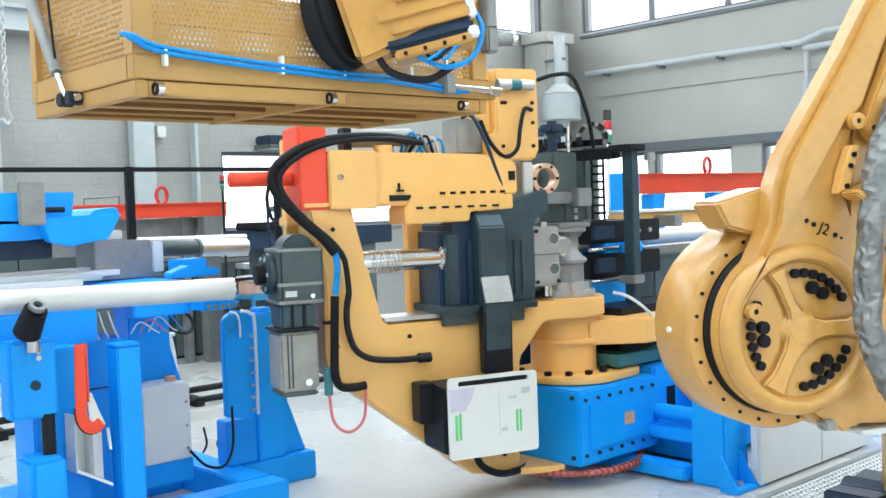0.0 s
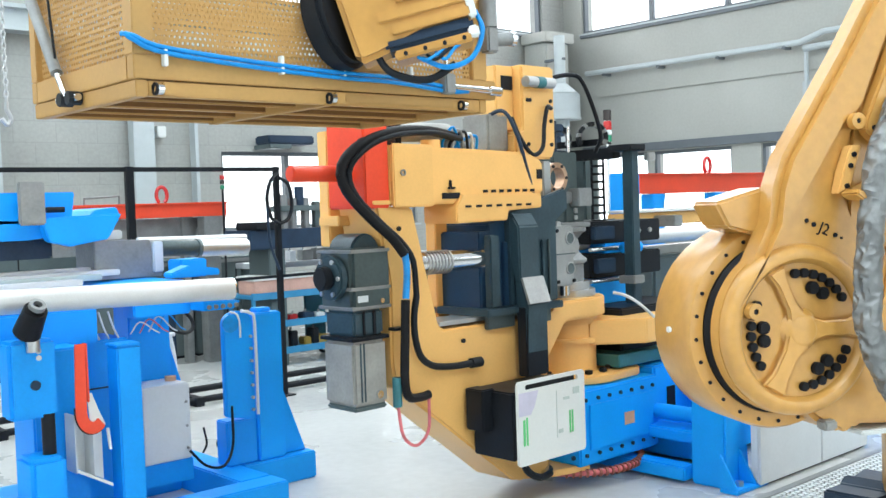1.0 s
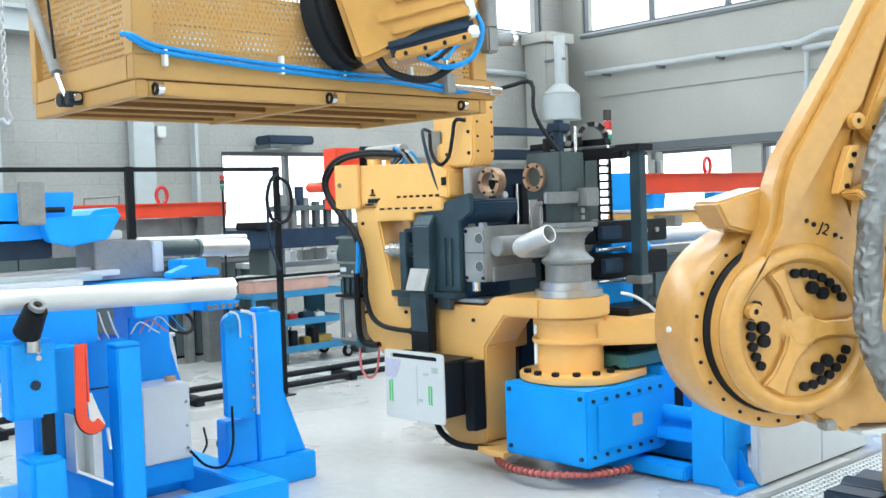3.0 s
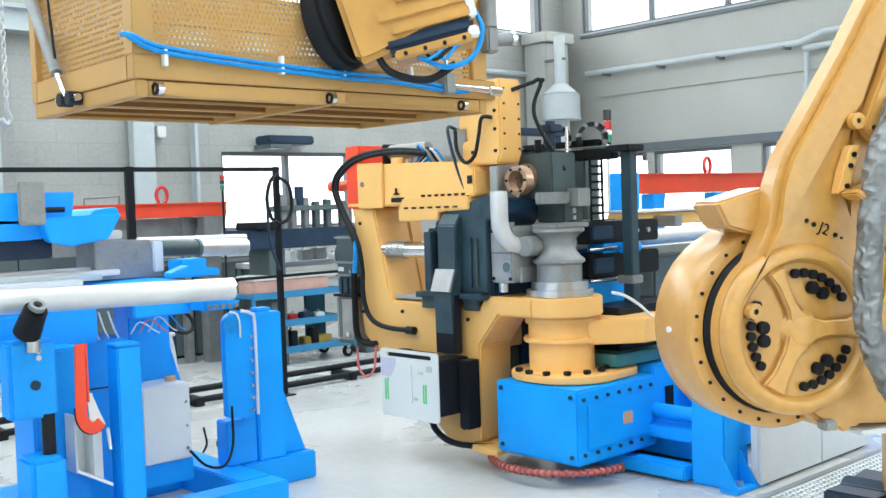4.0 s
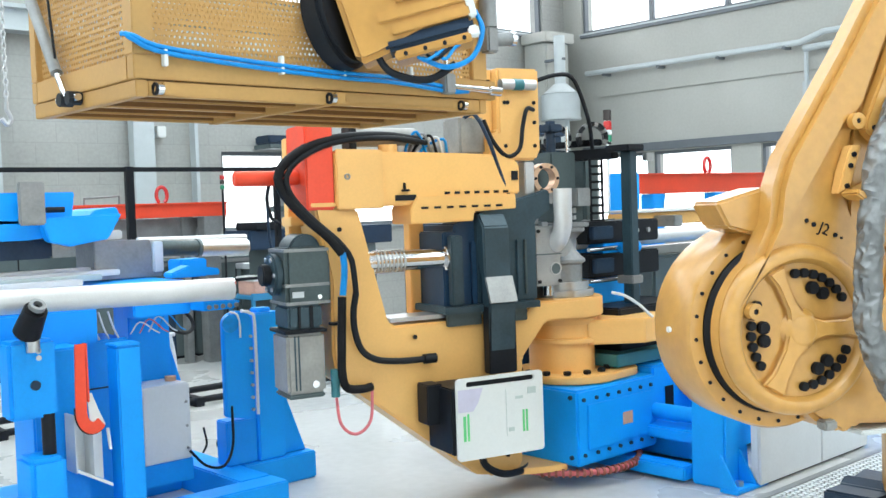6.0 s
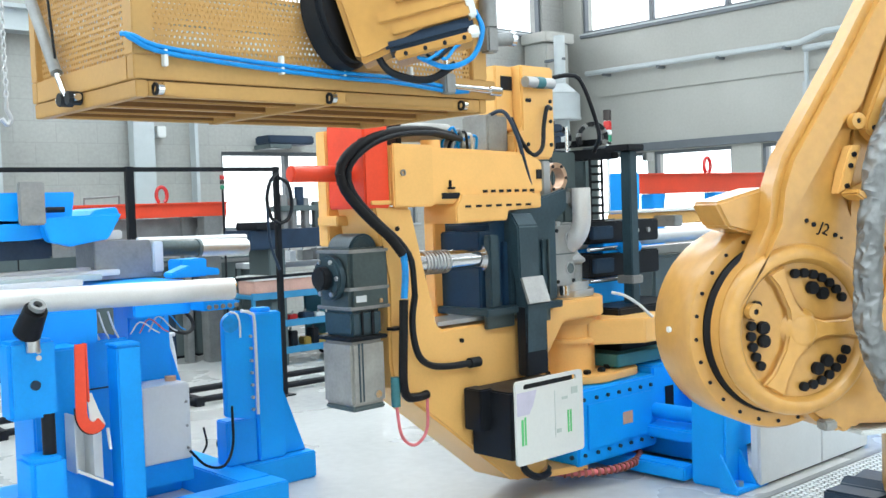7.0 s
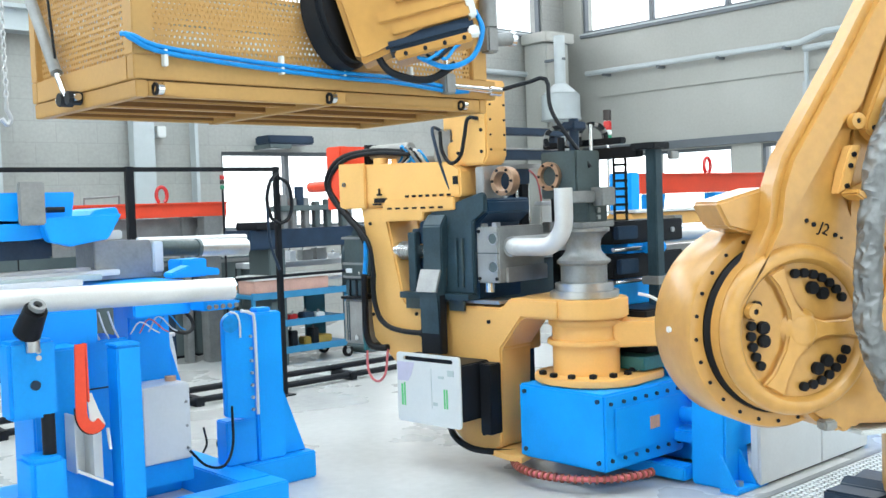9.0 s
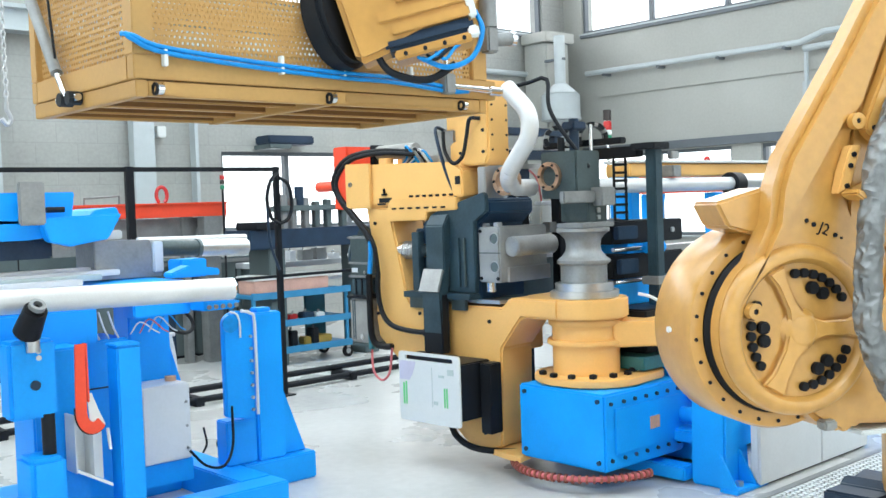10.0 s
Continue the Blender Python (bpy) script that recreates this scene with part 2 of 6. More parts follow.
def window(name, plane, at, u0, u1, z0, z1, cuts, label):
    """A framed window: frame, mullions and panes in the wall's opening."""
    t = 0.05
    w = thing(name, label, "window", (u0, at, z0) if plane == "y" else (at, u0, z0))
    w["kind"] = "structure"

    def slab(a, b, c, d, e0, e1):
        return box(a, b, at + e0, at + e1, c, d, 0.003) if plane == "y" else box(at + e0, at + e1, a, b, c, d, 0.003)
    for n_, q in (("window_frame", (u0, u1, z0, z0 + t)), ("window_frame", (u0, u1, z1 - t, z1)), ("window_frame", (u0, u0 + t, z0 + t, z1 - t)), ("window_frame", (u1 - t, u1, z0 + t, z1 - t))):
        part(n_, slab(*q, 0.05, 0.14), FRAME, w)
    part("window_sill", slab(u0 - 0.02, u1 + 0.02, z0 - 0.03, z0 - 0.004, -0.06, 0.14), PIL, w)
    e = [u0 + t] + list(cuts) + [u1 - t]
    for c in cuts:
        part("mullion", slab(c - 0.035, c + 0.035, z0 + t, z1 - t, 0.05, 0.14), FRAME, w)
    return w


window("window_1", "y", YW, 6.93, 10.3, 1.36, 2.42, (7.98, 9.05), "bright daylit window with dark blue-grey frame")
window("window_2", "x", XW, 8.70, 10.17, 1.0, 2.37, (), "bright daylit window in the side wall")
window("window_3", "x", XW, 10.27, 11.55, 1.0, 2.37, (), "bright daylit window in the side wall")
window("window_4", "x", XW, 5.5, 8.2, 1.0, 2.37, (6.9,), "bright daylit window in the side wall")
window("window_5", "y", YW, -6.0, 13.3, 4.47, 6.2, tuple(-6 + 1.6 * k for k in range(1, 12)), "long bright clerestory window strip")
window("window_6", "x", XW, -6.0, 11.6, 4.48, 6.2, tuple(11.6 - 1.42 * k for k in range(1, 12)), "long bright clerestory window strip")

# panel joints, pillars and pipes on the walls
solid("trim", box(XW - 0.035, XW - 0.002, -8, 11.2, 3.36, 3.395, 0.004), WALL2, "panel joint ledge on the wall", "ledge", kind="structure")
solid("trim", box(XW - 0.06, XW - 0.002, 5.0, 11.6, 2.39, 2.52, 0.004), FRAME, "dark lintel above the windows", "lintel", kind="structure")
solid("trim", box(XW - 0.05, XW - 0.002, -6, 11.6, 4.40, 4.46, 0.004), FRAME, "dark sill strip under the clerestory", "sill", kind="structure")
solid("trim", box(8.4, XW - 0.05, YW - 0.05, YW - 0.002, 4.40, 4.46, 0.004), FRAME, "dark sill strip under the clerestory", "sill", kind="structure")
pil = thing("pillar", "pale concrete corner pillar with a capital", "pillar", (13.03, 11.6, 0))
part("shaft", box(12.75, 13.32, 11.45, 11.95, 0, 4.25, 0.02), WALL2, pil)
part("capital", box(12.68, 13.39, 11.38, 11.95, 4.25, 4.42, 0.01), WALL2, pil)
dn = thing("downpipe", "white vertical duct pipe with a bell-shaped hood", "pipe", (12.74, 11.15, 0))
part("pipe", cyl((12.74, 11.15, 3.5), (12.74, 11.15, 4.3), 0.09), PIL, dn)
part("bell", cyl((12.74, 11.15, 3.34), (12.74, 11.15, 3.52), 0.31, r2=0.11, seg=32, bv=0.03), PIL, dn, "rounded duct bell")
part("hood", cyl((12.74, 11.15, 2.95), (12.74, 11.15, 3.345), 0.315, seg=32, bv=0.01), PIL, dn)
part("hood_rim", cyl((12.74, 11.15, 2.93), (12.74, 11.15, 2.97), 0.33, seg=32, bv=0.01), PIL, dn)
part("lower_pipe", cyl((12.74, 11.15, 0.0), (12.74, 11.15, 2.94), 0.13, seg=32), PIL, dn)
for z in (1.5, 2.3, 3.9):
    part("wall_clip", box(12.70, 12.78, 11.05, 11.449, z, z + 0.04, 0.004), FRAME, dn)

pw = thing("wall_pipe", "white horizontal pipe run clamped along the wall", "pipe", (13.7, 9, 3.75))
part("pipe", pipe([(13.7, 11.4, 3.77), (13.7, 7.45, 3.755), (13.7, 7.1, 3.86), (13.7, 4.0, 3.86)], 0.045, smooth=False), PIL, pw)
for k in range(5):
    y = 11.0 - k * 1.1
    part("bracket", box(13.66, 13.84, y - 0.03, y + 0.03, 3.69, 3.73, 0.004), FRAME, pw)
part("pipe", pipe([(13.7, 7.4, 3.66), (13.7, 5.0, 3.7)], 0.05, smooth=False), PIL, pw)
part("pipe", pipe([(13.72, 7.38, 3.66), (13.72, 7.38, 2.9)], 0.03, smooth=False), PIL, pw)
part("junction_box", box(13.72, 13.84, 7.25, 7.45, 2.95, 3.2, 0.01), PIL, pw)
pw2 = thing("wall_pipe", "white horizontal pipe along the back wall", "pipe", (10, 11.9, 3.75))
part("pipe", pipe([(9.5, 11.92, 3.77), (13.6, 11.92, 3.77)], 0.045, smooth=False), PIL, pw2)
for x, w in ((5.62, 0.28), (6.45, 0.05), (4.0, 0.05)):
    st = thing("wall_post", "pale blue-grey steel wall post", "post", (x, 11.9, 0))
    part("post", box(x, x + w, 11.8, 11.95, 0, 4.4, 0.006), PIL, st)
lb = thing("wall_lamp_box", "small white box on the wall", "box", (6.0, 11.95, 2.7))
part("body", box(5.97, 6.09, 11.86, 11.98, 2.58, 2.72, 0.01), WHT, lb)
rl = thing("crane_rail", "pale steel beam running along the back wall", "beam", (2, 11.8, 3.9))
part("flange", box(0, 9.0, 11.7, 11.95, 3.98, 4.03, 0.004), PIL, rl)
part("web", box(0, 9.0, 11.8, 11.84, 3.78, 3.98, 0.002), PIL, rl)
part("flange", box(0, 9.0, 11.7, 11.95, 3.73, 3.78, 0.004), PIL, rl)

# ---- safety fence ----
fence = thing("safety_fence", "black steel safety fence with a top rail", "fence", (4.88, 7.54, 0))
for x, w in ((4.88, 0.045), (3.54, 0.062), (2.2, 0.045), (0.8, 0.055)):
    part("post", box(x - w / 2, x + w / 2, 7.52, 7.57, 0, 1.99, 0.004), BPL, fence)
    part("foot_plate", box(x - 0.07, x + 0.07, 7.47, 7.62, 0.0, 0.012, 0.002), BPL, fence)
part("top_rail", box(-1.0, 4.91, 7.525, 7.565, 1.95, 1.985, 0.004), BPL, fence)
part("middle_rail", box(4.91, 8.0, 7.53, 7.56, 1.03, 1.055, 0.004), BPL, fence)
part("middle_rail", box(-1.0, 4.86, 7.53, 7.56, 1.03, 1.055, 0.004), BPL, fence)
hk = thing("hose_hanger", "black looped hose bundle hung on the fence post", "hose", (4.87, 7.5, 1.9))
part("hose", pipe([(4.87, 7.5, 1.93), (4.78, 7.48, 1.86), (4.74, 7.48, 1.7), (4.78, 7.48, 1.55), (4.86, 7.5, 1.5)], 0.016), BPL, hk)
part("hose", pipe([(4.87, 7.5, 1.9), (4.96, 7.48, 1.83), (4.99, 7.48, 1.66), (4.95, 7.48, 1.54), (4.88, 7.5, 1.5)], 0.016), BPL, hk)
part("hose", pipe([(4.74, 7.48, 1.7), (4.76, 7.49, 1.35), (4.85, 7.5, 1.1)], 0.012), NAVY, hk)
fr = thing("floor_cable_duct", "pair of black cable pipes along the floor", "pipe", (5, 7.9, 0))
part("pipe", pipe([(2.0, 7.95, 0.10), (7.8, 7.95, 0.10)], 0.028, smooth=False), BPL, fr)
part("pipe", pipe([(2.0, 7.72, 0.05), (7.8, 7.72, 0.05)], 0.028, smooth=False), BPL, fr)
for k in range(4):
    part("bracket", box(2.5 + 1.6 * k, 2.58 + 1.6 * k, 7.68, 8.0, 0, 0.075, 0.004), BPL, fr)

# ---- background machines ----


def red_beam(x0, x1, y, z0, z1, ringx, legs, paint):
    r = thing("lifting_beam", "red-orange painted steel beam on stands with a lifting eye", "beam", ((x0 + x1) / 2, y, 0), group="red beams")
    part("beam", box(x0, x1, y - 0.06, y + 0.06, z0, z1, 0.006), RED, r)
    part("flange", box(x0, x1, y - 0.09, y + 0.09, z1 - 0.012, z1 + 0.006, 0.003), RED, r)
    pts = [(ringx + 0.06 * math.cos(a), y, z1 + 0.09 + 0.085 * math.sin(a)) for a in [math.radians(-60 + k * 30) for k in range(11)]]
    part("lifting_eye", pipe(pts, 0.02), LRED, r)
    for lx in legs:
        part("leg", box(lx - 0.09, lx + 0.09, y - 0.08, y + 0.08, 0.0, z0 - 0.003, 0.008), paint, r)
        part("gusset", prism([(lx + 0.09, z0 - 0.003), (lx + 0.22, z0 - 0.003), (lx + 0.09, z0 - 0.3)], y - 0.02, y + 0.02), paint, r)
    return r


red_beam(3.75, 5.75, 9.95, 1.58, 1.725, 5.02, (5.55,), DST)
red_beam(8.15, 11.0, 6.35, 1.65, 1.85, 9.62, (8.62, 9.75), BLU)

# grey enclosure cabinets along the back
for k, (x0, x1, zt) in enumerate(((4.4, 5.6, 1.10), (5.62, 6.7, 1.10), (3.0, 4.38, 1.5))):
    c = thing("machine_cabinet", "dark grey steel machine enclosure standing on the floor", "cabinet", ((x0 + x1) / 2, 10.8, 0), group="grey enclosures")
    part("body", box(x0, x1, 10.45, 11.2, 0.03, zt, 0.01), DGR, c)
    part("plinth", box(x0 + 0.03, x1 - 0.03, 10.48, 11.17, 0, 0.03, 0), BPL, c)
    part("top_rail", box(x0, x1, 10.43, 10.449, zt - 0.06, zt - 0.02, 0.003), DST, c)
    part("door_seam", box((x0 + x1) / 2 - 0.006, (x0 + x1) / 2 + 0.006, 10.442, 10.449, 0.08, zt - 0.1, 0), BPL, c)
mb = thing("rack_unit", "grey machine frame with panels in front of the wall", "machine", (5.2, 10.2, 0))
part("panel", box(3.9, 5.75, 10.1, 10.14, 1.22, 1.57, 0.005), DST, mb)
part("upright", box(5.66, 5.75, 10.05, 10.15, 0, 1.72, 0.006), DST, mb)
part("upright", box(5.3, 5.38, 10.05, 10.15, 0, 1.6, 0.006), DST, mb)
part("brace", prism([(5.38, 1.25), (5.46, 1.25), (5.62, 1.55), (5.54, 1.55)], 10.05, 10.1), DST, mb)
part("rail", pipe([(4.25, 10.1, 1.57), (4.25, 10.1, 1.80), (4.62, 10.1, 1.82), (4.62, 10.1, 1.57)], 0.012, smooth=False), DST, mb)

# press with guide columns behind the fence
pr = thing("column_press", "dark steel press with upright guide columns on a bench", "machine", (6.4, 9.2, 0))
part("bed", box(5.45, 7.3, 8.95, 9.45, 1.22, 1.42, 0.01), NAVY, pr)
part("foot", box(5.7, 5.9, 9.0, 9.4, 0, 1.22, 0.01), DGR, pr)
part("foot", box(6.9, 7.1, 9.0, 9.4, 0, 1.22, 0.01), DGR, pr)
for x, h in ((5.98, 1.78), (6.10, 1.74), (6.26, 1.74), (6.40, 1.70), (6.55, 1.72), (6.75, 1.7)):
    part("guide_column", box(x - 0.035, x + 0.035, 9.1, 9.18, 1.42, h, 0.008), DST if x < 6.3 else DGR, pr)
part("crosshead", box(5.92, 6.85, 9.06, 9.3, 1.60, 1.66, 0.008), DGR, pr)
part("ram", cyl((6.2, 9.15, 1.66), (6.2, 9.15, 1.86), 0.05), NAVY, pr)
part("clamp", box(5.5, 5.75, 8.9, 9.3, 1.42, 1.5, 0.01), BPL, pr)
bt = thing("workbench", "grey steel workbench with a pale top and parts on it", "workbench", (6.5, 10.0, 0))
part("top", box(5.95, 8.6, 9.6, 10.1, 0.98, 1.04, 0.006), LGR, bt)
part("shelf", box(6.0, 8.5, 9.65, 10.1, 0.80, 0.84, 0.006), STL, bt)
for x in (6.0, 8.4):
    part("leg", box(x, x + 0.06, 9.65, 9.71, 0, 0.98, 0.004), DGR, bt)
    part("leg", box(x, x + 0.06, 10.02, 10.08, 0, 0.98, 0.004), DGR, bt)
rnd = random.Random(4)
for k in range(9):
    x = 5.75 + 0.2 * k + rnd.uniform(-0.03, 0.03)
    g = thing("machine_fitting", "small steel fitting lying on the workbench", "fitting", (x, 9.75, 1.04), group="bench fittings")
    h = rnd.uniform(0.04, 0.14)
    x += 0.25
    part("body", box(x, x + rnd.uniform(0.06, 0.16), 9.7, 9.82, 1.04, 1.04 + h, 0.006), rnd.choice((STL, DST, LGR)), g)
    part("cap", cyl((x + 0.03, 9.76, 1.04 + h), (x + 0.03, 9.76, 1.07 + h), 0.015), CHR, g)

# tool cart
cart = thing("tool_cart", "blue steel tool cart with three shelves and castors", "cart", (6.1, 9.2, 0))
cb = mat("cart_blue_paint", (0.03, 0.22, 0.42), 0.45, var=0.15, scale=5)
for z in (0.14, 0.42, 0.72):
    part("shelf", box(5.45, 6.68, 8.95, 9.45, z, z + 0.04, 0.006), cb, cart)
    part("shelf_lip", box(5.45, 6.68, 8.935, 8.949, z - 0.01, z + 0.06, 0.003), cb, cart)
part("side_sheet", box(6.40, 6.66, 9.40, 9.44, 0.2, 0.72, 0.004), TEAL, cart)
for x in (5.46, 6.62):
    for y in (8.96, 9.41):
        part("upright", box(x, x + 0.035, y, y + 0.03, 0.13, 0.78, 0.003), cb, cart)
        w = part("castor", cyl((x + 0.015, y, 0.065), (x + 0.015, y + 0.03, 0.065), 0.064, seg=16), BLK, cart)
        part("hub", cyl((x + 0.015, y - 0.004, 0.065), (x + 0.015, y + 0.034, 0.065), 0.03, seg=12), STL, w)
        part("fork", box(x - 0.005, x + 0.04, y - 0.006, y + 0.036, 0.10, 0.13, 0.003), STL, w)
card = mat("cardboard", (0.55, 0.33, 0.27), 0.7, var=0.15, scale=6)
tray = mat("yellow_plastic_tray", (0.45, 0.30, 0.06), 0.5, var=0.15, scale=8)
bx2 = thing("cardboard_box", "low cardboard box on the cart's top shelf", "box", (5.95, 9.1, 0.76))
part("body", box(5.50, 6.42, 8.98, 9.3, 0.76, 0.90, 0.008), card, bx2)
part("white_sheet", box(5.48, 6.44, 8.97, 9.31, 0.902, 0.95, 0.008), WHT, bx2)
for k, (x, z, w_, h, mm) in enumerate(((5.62, 0.46, 0.16, 0.05, LGR), (5.82, 0.46, 0.10, 0.08, BPL), (5.95, 0.46, 0.12, 0.06, LRED), (6.1, 0.46, 0.14, 0.07, NAVY), (6.28, 0.46, 0.12, 0.05, WHT), (5.86, 0.18, 0.13, 0.10, LRED), (5.93, 0.18, 0.09, 0.17, BPL), (6.22, 0.18, 0.09, 0.17, BPL), (6.14, 0.18, 0.36, 0.08, tray), (5.56, 0.46, 0.05, 0.04, DST))):
    g = thing("loose_part", "small tool or part lying on a cart shelf", "part", (x, 9.1, z), group="cart parts")
    part("body", box(x, x + w_, 9.0 + 0.03 * (k % 3), 9.13 + 0.03 * (k % 3), z, z + h, 0.012), mm, g)
    part("stub", cyl((x + 0.3 * w_, 9.07, z + h), (x + 0.55 * w_, 9.08, z + h + 0.025), 0.012, seg=10), DST, g)
bo = thing("bottle", "pink plastic bottle on the lower cart shelf", "bottle", (5.70, 9.05, 0.18))
part("body", cyl((5.70, 9.05, 0.18), (5.70, 9.05, 0.36), 0.055, bv=0.012), card, bo)
part("cap", cyl((5.70, 9.05, 0.36), (5.70, 9.05, 0.40), 0.022), WHT, bo)
wu = thing("wall_unit", "dark grey unit hung on the wall above the window", "unit", (7.7, 11.7, 2.5))
part("body", box(7.42, 8.15, 11.6, 11.95, 2.50, 2.62, 0.02), NAVY, wu)
part("wedge", box(7.40, 7.75, 11.55, 11.95, 2.44, 2.498, 0.01), DGR, wu)
s2 = thing("signal_lamp", "small red and green signal lamp on a black pole", "lamp", (5.6, 9.7, 0))
part("pole", cyl((5.6, 9.7, 0), (5.6, 9.7, 1.86), 0.012, seg=10), BPL, s2)
for n_, z, mm in (("green_lens", 1.86, LGRN), ("dark_lens", 1.915, DRK), ("red_lens", 1.965, LRED)):
    part(n_, cyl((5.6, 9.7, z), (5.6, 9.7, z + 0.045), 0.026, seg=14), mm, s2)

# signal lamp
sl = thing("signal_lamp", "stacked signal lamp with dark, red, white and green lenses", "lamp", (7.15, 5.6, 0))
sx, sy = 7.13, 5.71
part("pole", cyl((sx, sy, 0), (sx, sy, 2.09), 0.014, seg=12), CHR, sl)
z = 2.09
for n_, h, mm in (("base_cap", 0.02, BPL), ("green_lens", 0.065, LGRN), ("white_lens", 0.04, WHT), ("red_lens", 0.08, LRED), ("dark_lens", 0.10, DRK)):
    part(n_, cyl((sx, sy, z), (sx, sy, z + h - 0.004), 0.036, seg=20, bv=0.004), mm, sl)
    z += h
# hanging chain
ch = thing("hanging_chain", "steel chain hanging from above with a hook", "chain", (1.2, 4.6, 2.2))
for k in range(26):
    z = 3.05 - k * 0.032
    a = (k % 2) * math.pi / 2
    p = [(1.985 + 0.011 * math.cos(t) * math.cos(a), 5.67 + 0.011 * math.cos(t) * math.sin(a), z + 0.02 * math.sin(t)) for t in [2 * math.pi * i / 8 for i in range(9)]]
    part("link", pipe(p, 0.005, seg=6, smooth=False), STL, ch)
part("upper_chain", pipe([(1.985, 5.67, 3.06), (1.985, 5.67, 7.0)], 0.008, smooth=False), STL, ch)
part("hook", pipe([(1.985, 5.67, 2.24), (1.985, 5.67, 2.2), (2.005, 5.67, 2.15), (1.985, 5.67, 2.12), (1.955, 5.67, 2.15)], 0.012), STL, ch)
# ---- bending head: a carriage that slides across the machine ----
AX, AY = 4.591, 4.069
head = thing("tube_bender", "tube bending head with a blue gearbox, yellow column and black tower", "machine", (AX, AY, 0))


def H(bm):
    bm.transform(pose(AX, AY, 0))
    return bm


gb = part("gearbox", H(box(-0.32, 0.40, -0.385, 0.25, 0.13, 0.555, 0.012)), BLU, head, "glossy blue gearbox casing")
pts = [(-0.32, y, z) for y in (-0.34, 0.20) for z in (0.18, 0.515)] 
for p in pts:
    part("bolt", H(cyl(p, (p[0] - 0.012, p[1], p[2]), 0.013, seg=8)), NAVY, gb)
for p in [(x, -0.385, z) for x in (-0.27, -0.16, -0.06, 0.04, 0.14, 0.24, 0.34) for z in (0.19, 0.50)]:
    part("bolt", H(cyl(p, (p[0], p[1] - 0.012, p[2]), 0.011, seg=8)), NAVY, gb)
part("rating_plate", H(box(0.06, 0.15, -0.401, -0.3975, 0.31, 0.38, 0.001)), WOD, gb)
part("cover", H(box(-0.24, 0.34, -0.397, -0.384, 0.215, 0.47, 0.004)), BLU, gb)
part("side_block", H(box(0.402, 0.85, -0.36, 0.25, 0.16, 0.60, 0.012)), BLU, head)
part("slot", H(box(0.52, 0.60, -0.366, -0.361, 0.32, 0.46, 0)), BPL, head)
# flange, column and lips
fl = part("flange", H(prism([(0.30 * math.cos(a) + (0.16 if math.cos(a) > 0.3 else 0), 0.31 * math.sin(a) - (0.05 if math.sin(a) < 0 else 0)) for a in [2 * math.pi * k / 28 for k in range(28)]], 0.562, 0.605, "xy", 0.006)), YEL, head)
for k in range(9):
    a = math.radians(150 + k * 26)
    p = (0.27 * math.cos(a), 0.265 * math.sin(a), 0.605)
    part("bolt", H(box(p[0] - 0.018, p[0] + 0.018, p[1] - 0.018, p[1] + 0.018, 0.605, 0.63, 0.004)), BPL, fl)
part("column", H(cyl((0, 0, 0.605), (0, 0, 0.885), 0.195, seg=48)), YEL, head)
part("lip", H(cyl((0, 0, 0.775), (0, 0, 0.805), 0.225, seg=48, bv=0.006)), YEL, head)
part("lip", H(cyl((0, 0, 0.885), (0, 0, 0.925), 0.215, seg=48, bv=0.006)), YEL, head)
sa = part("support_arm", H(prism([(0.0, -0.20), (0.26, -0.42), (0.60, -0.42), (0.60, -0.16), (0.2, 0.12)], 0.76, 0.905, "xy", 0.008)), YEL, head, "yellow bracket beside the column")
part("plug", H(box(0.40, 0.45, -0.426, -0.420, 0.80, 0.86, 0.002)), BPL, sa)
part("guide_plate", H(box(0.15, 1.6, -0.30, 0.3, 0.615, 0.69, 0.006)), TEAL, head, "teal machined guide plate")
# tower
tw = part("tower_post", H(box(0.515, 0.59, -0.145, -0.07, 0.955, 1.90, 0.006)), DGN, head, "black steel tower post")
part("bracket_rib", H(box(0.49, 0.60, -0.165, -0.04, 1.08, 1.13, 0.006)), DST, tw)
part("tower_arm", H(box(0.46, 0.62, -0.18, 0.0, 1.90, 1.94, 0.006)), BPL, head)
part("tower_beam", H(box(0.53, 0.60, 0.002, 0.72, 1.86, 1.93, 0.006)), BPL, head, "black top beam of the tower")
part("tower_beam", H(box(0.50, 0.56, 0.1, 0.75, 1.95, 1.99, 0.006)), BPL, head)
part("tower_post", H(box(0.53, 0.60, 0.65, 0.72, 0.955, 1.86, 0.006)), BPL, head)
part("clip", H(box(0.67, 0.75, -0.16, -0.12, 1.84, 1.89, 0.006)), STL, head)
# clamps on the incoming tube
for z0, z1 in ((1.33, 1.47), (1.12, 1.27)):
    part("tube_clamp", H(box(0.30, 1.02, 0.02, 0.30, z0, z1, 0.008)), BPL, head, "black pressure die holder")
part("clamp_body", H(box(0.42, 0.62, 0.0, 0.32, 1.27, 1.33, 0.006)), BLU, head)
part("clamp_body", H(box(0.30, 0.85, 0.05, 0.28, 0.95, 1.10, 0.008)), BLU, head)
part("blue_cylinder", H(cyl((0.56, -0.03, 1.3), (0.72, -0.03, 1.3), 0.035)), BLU, head)
for z in (1.30, 1.105):
    part("clamp_rod", H(cyl((0.26, -0.012, z), (0.56, -0.012, z), 0.014, seg=14)), CHR, head)
part("clamp_pad", H(box(0.30, 0.50, -0.02, 0.018, 1.36, 1.44, 0.006)), NAVY, head)
part("clamp_pad", H(box(0.32, 0.50, -0.02, 0.018, 1.15, 1.24, 0.006)), NAVY, head)
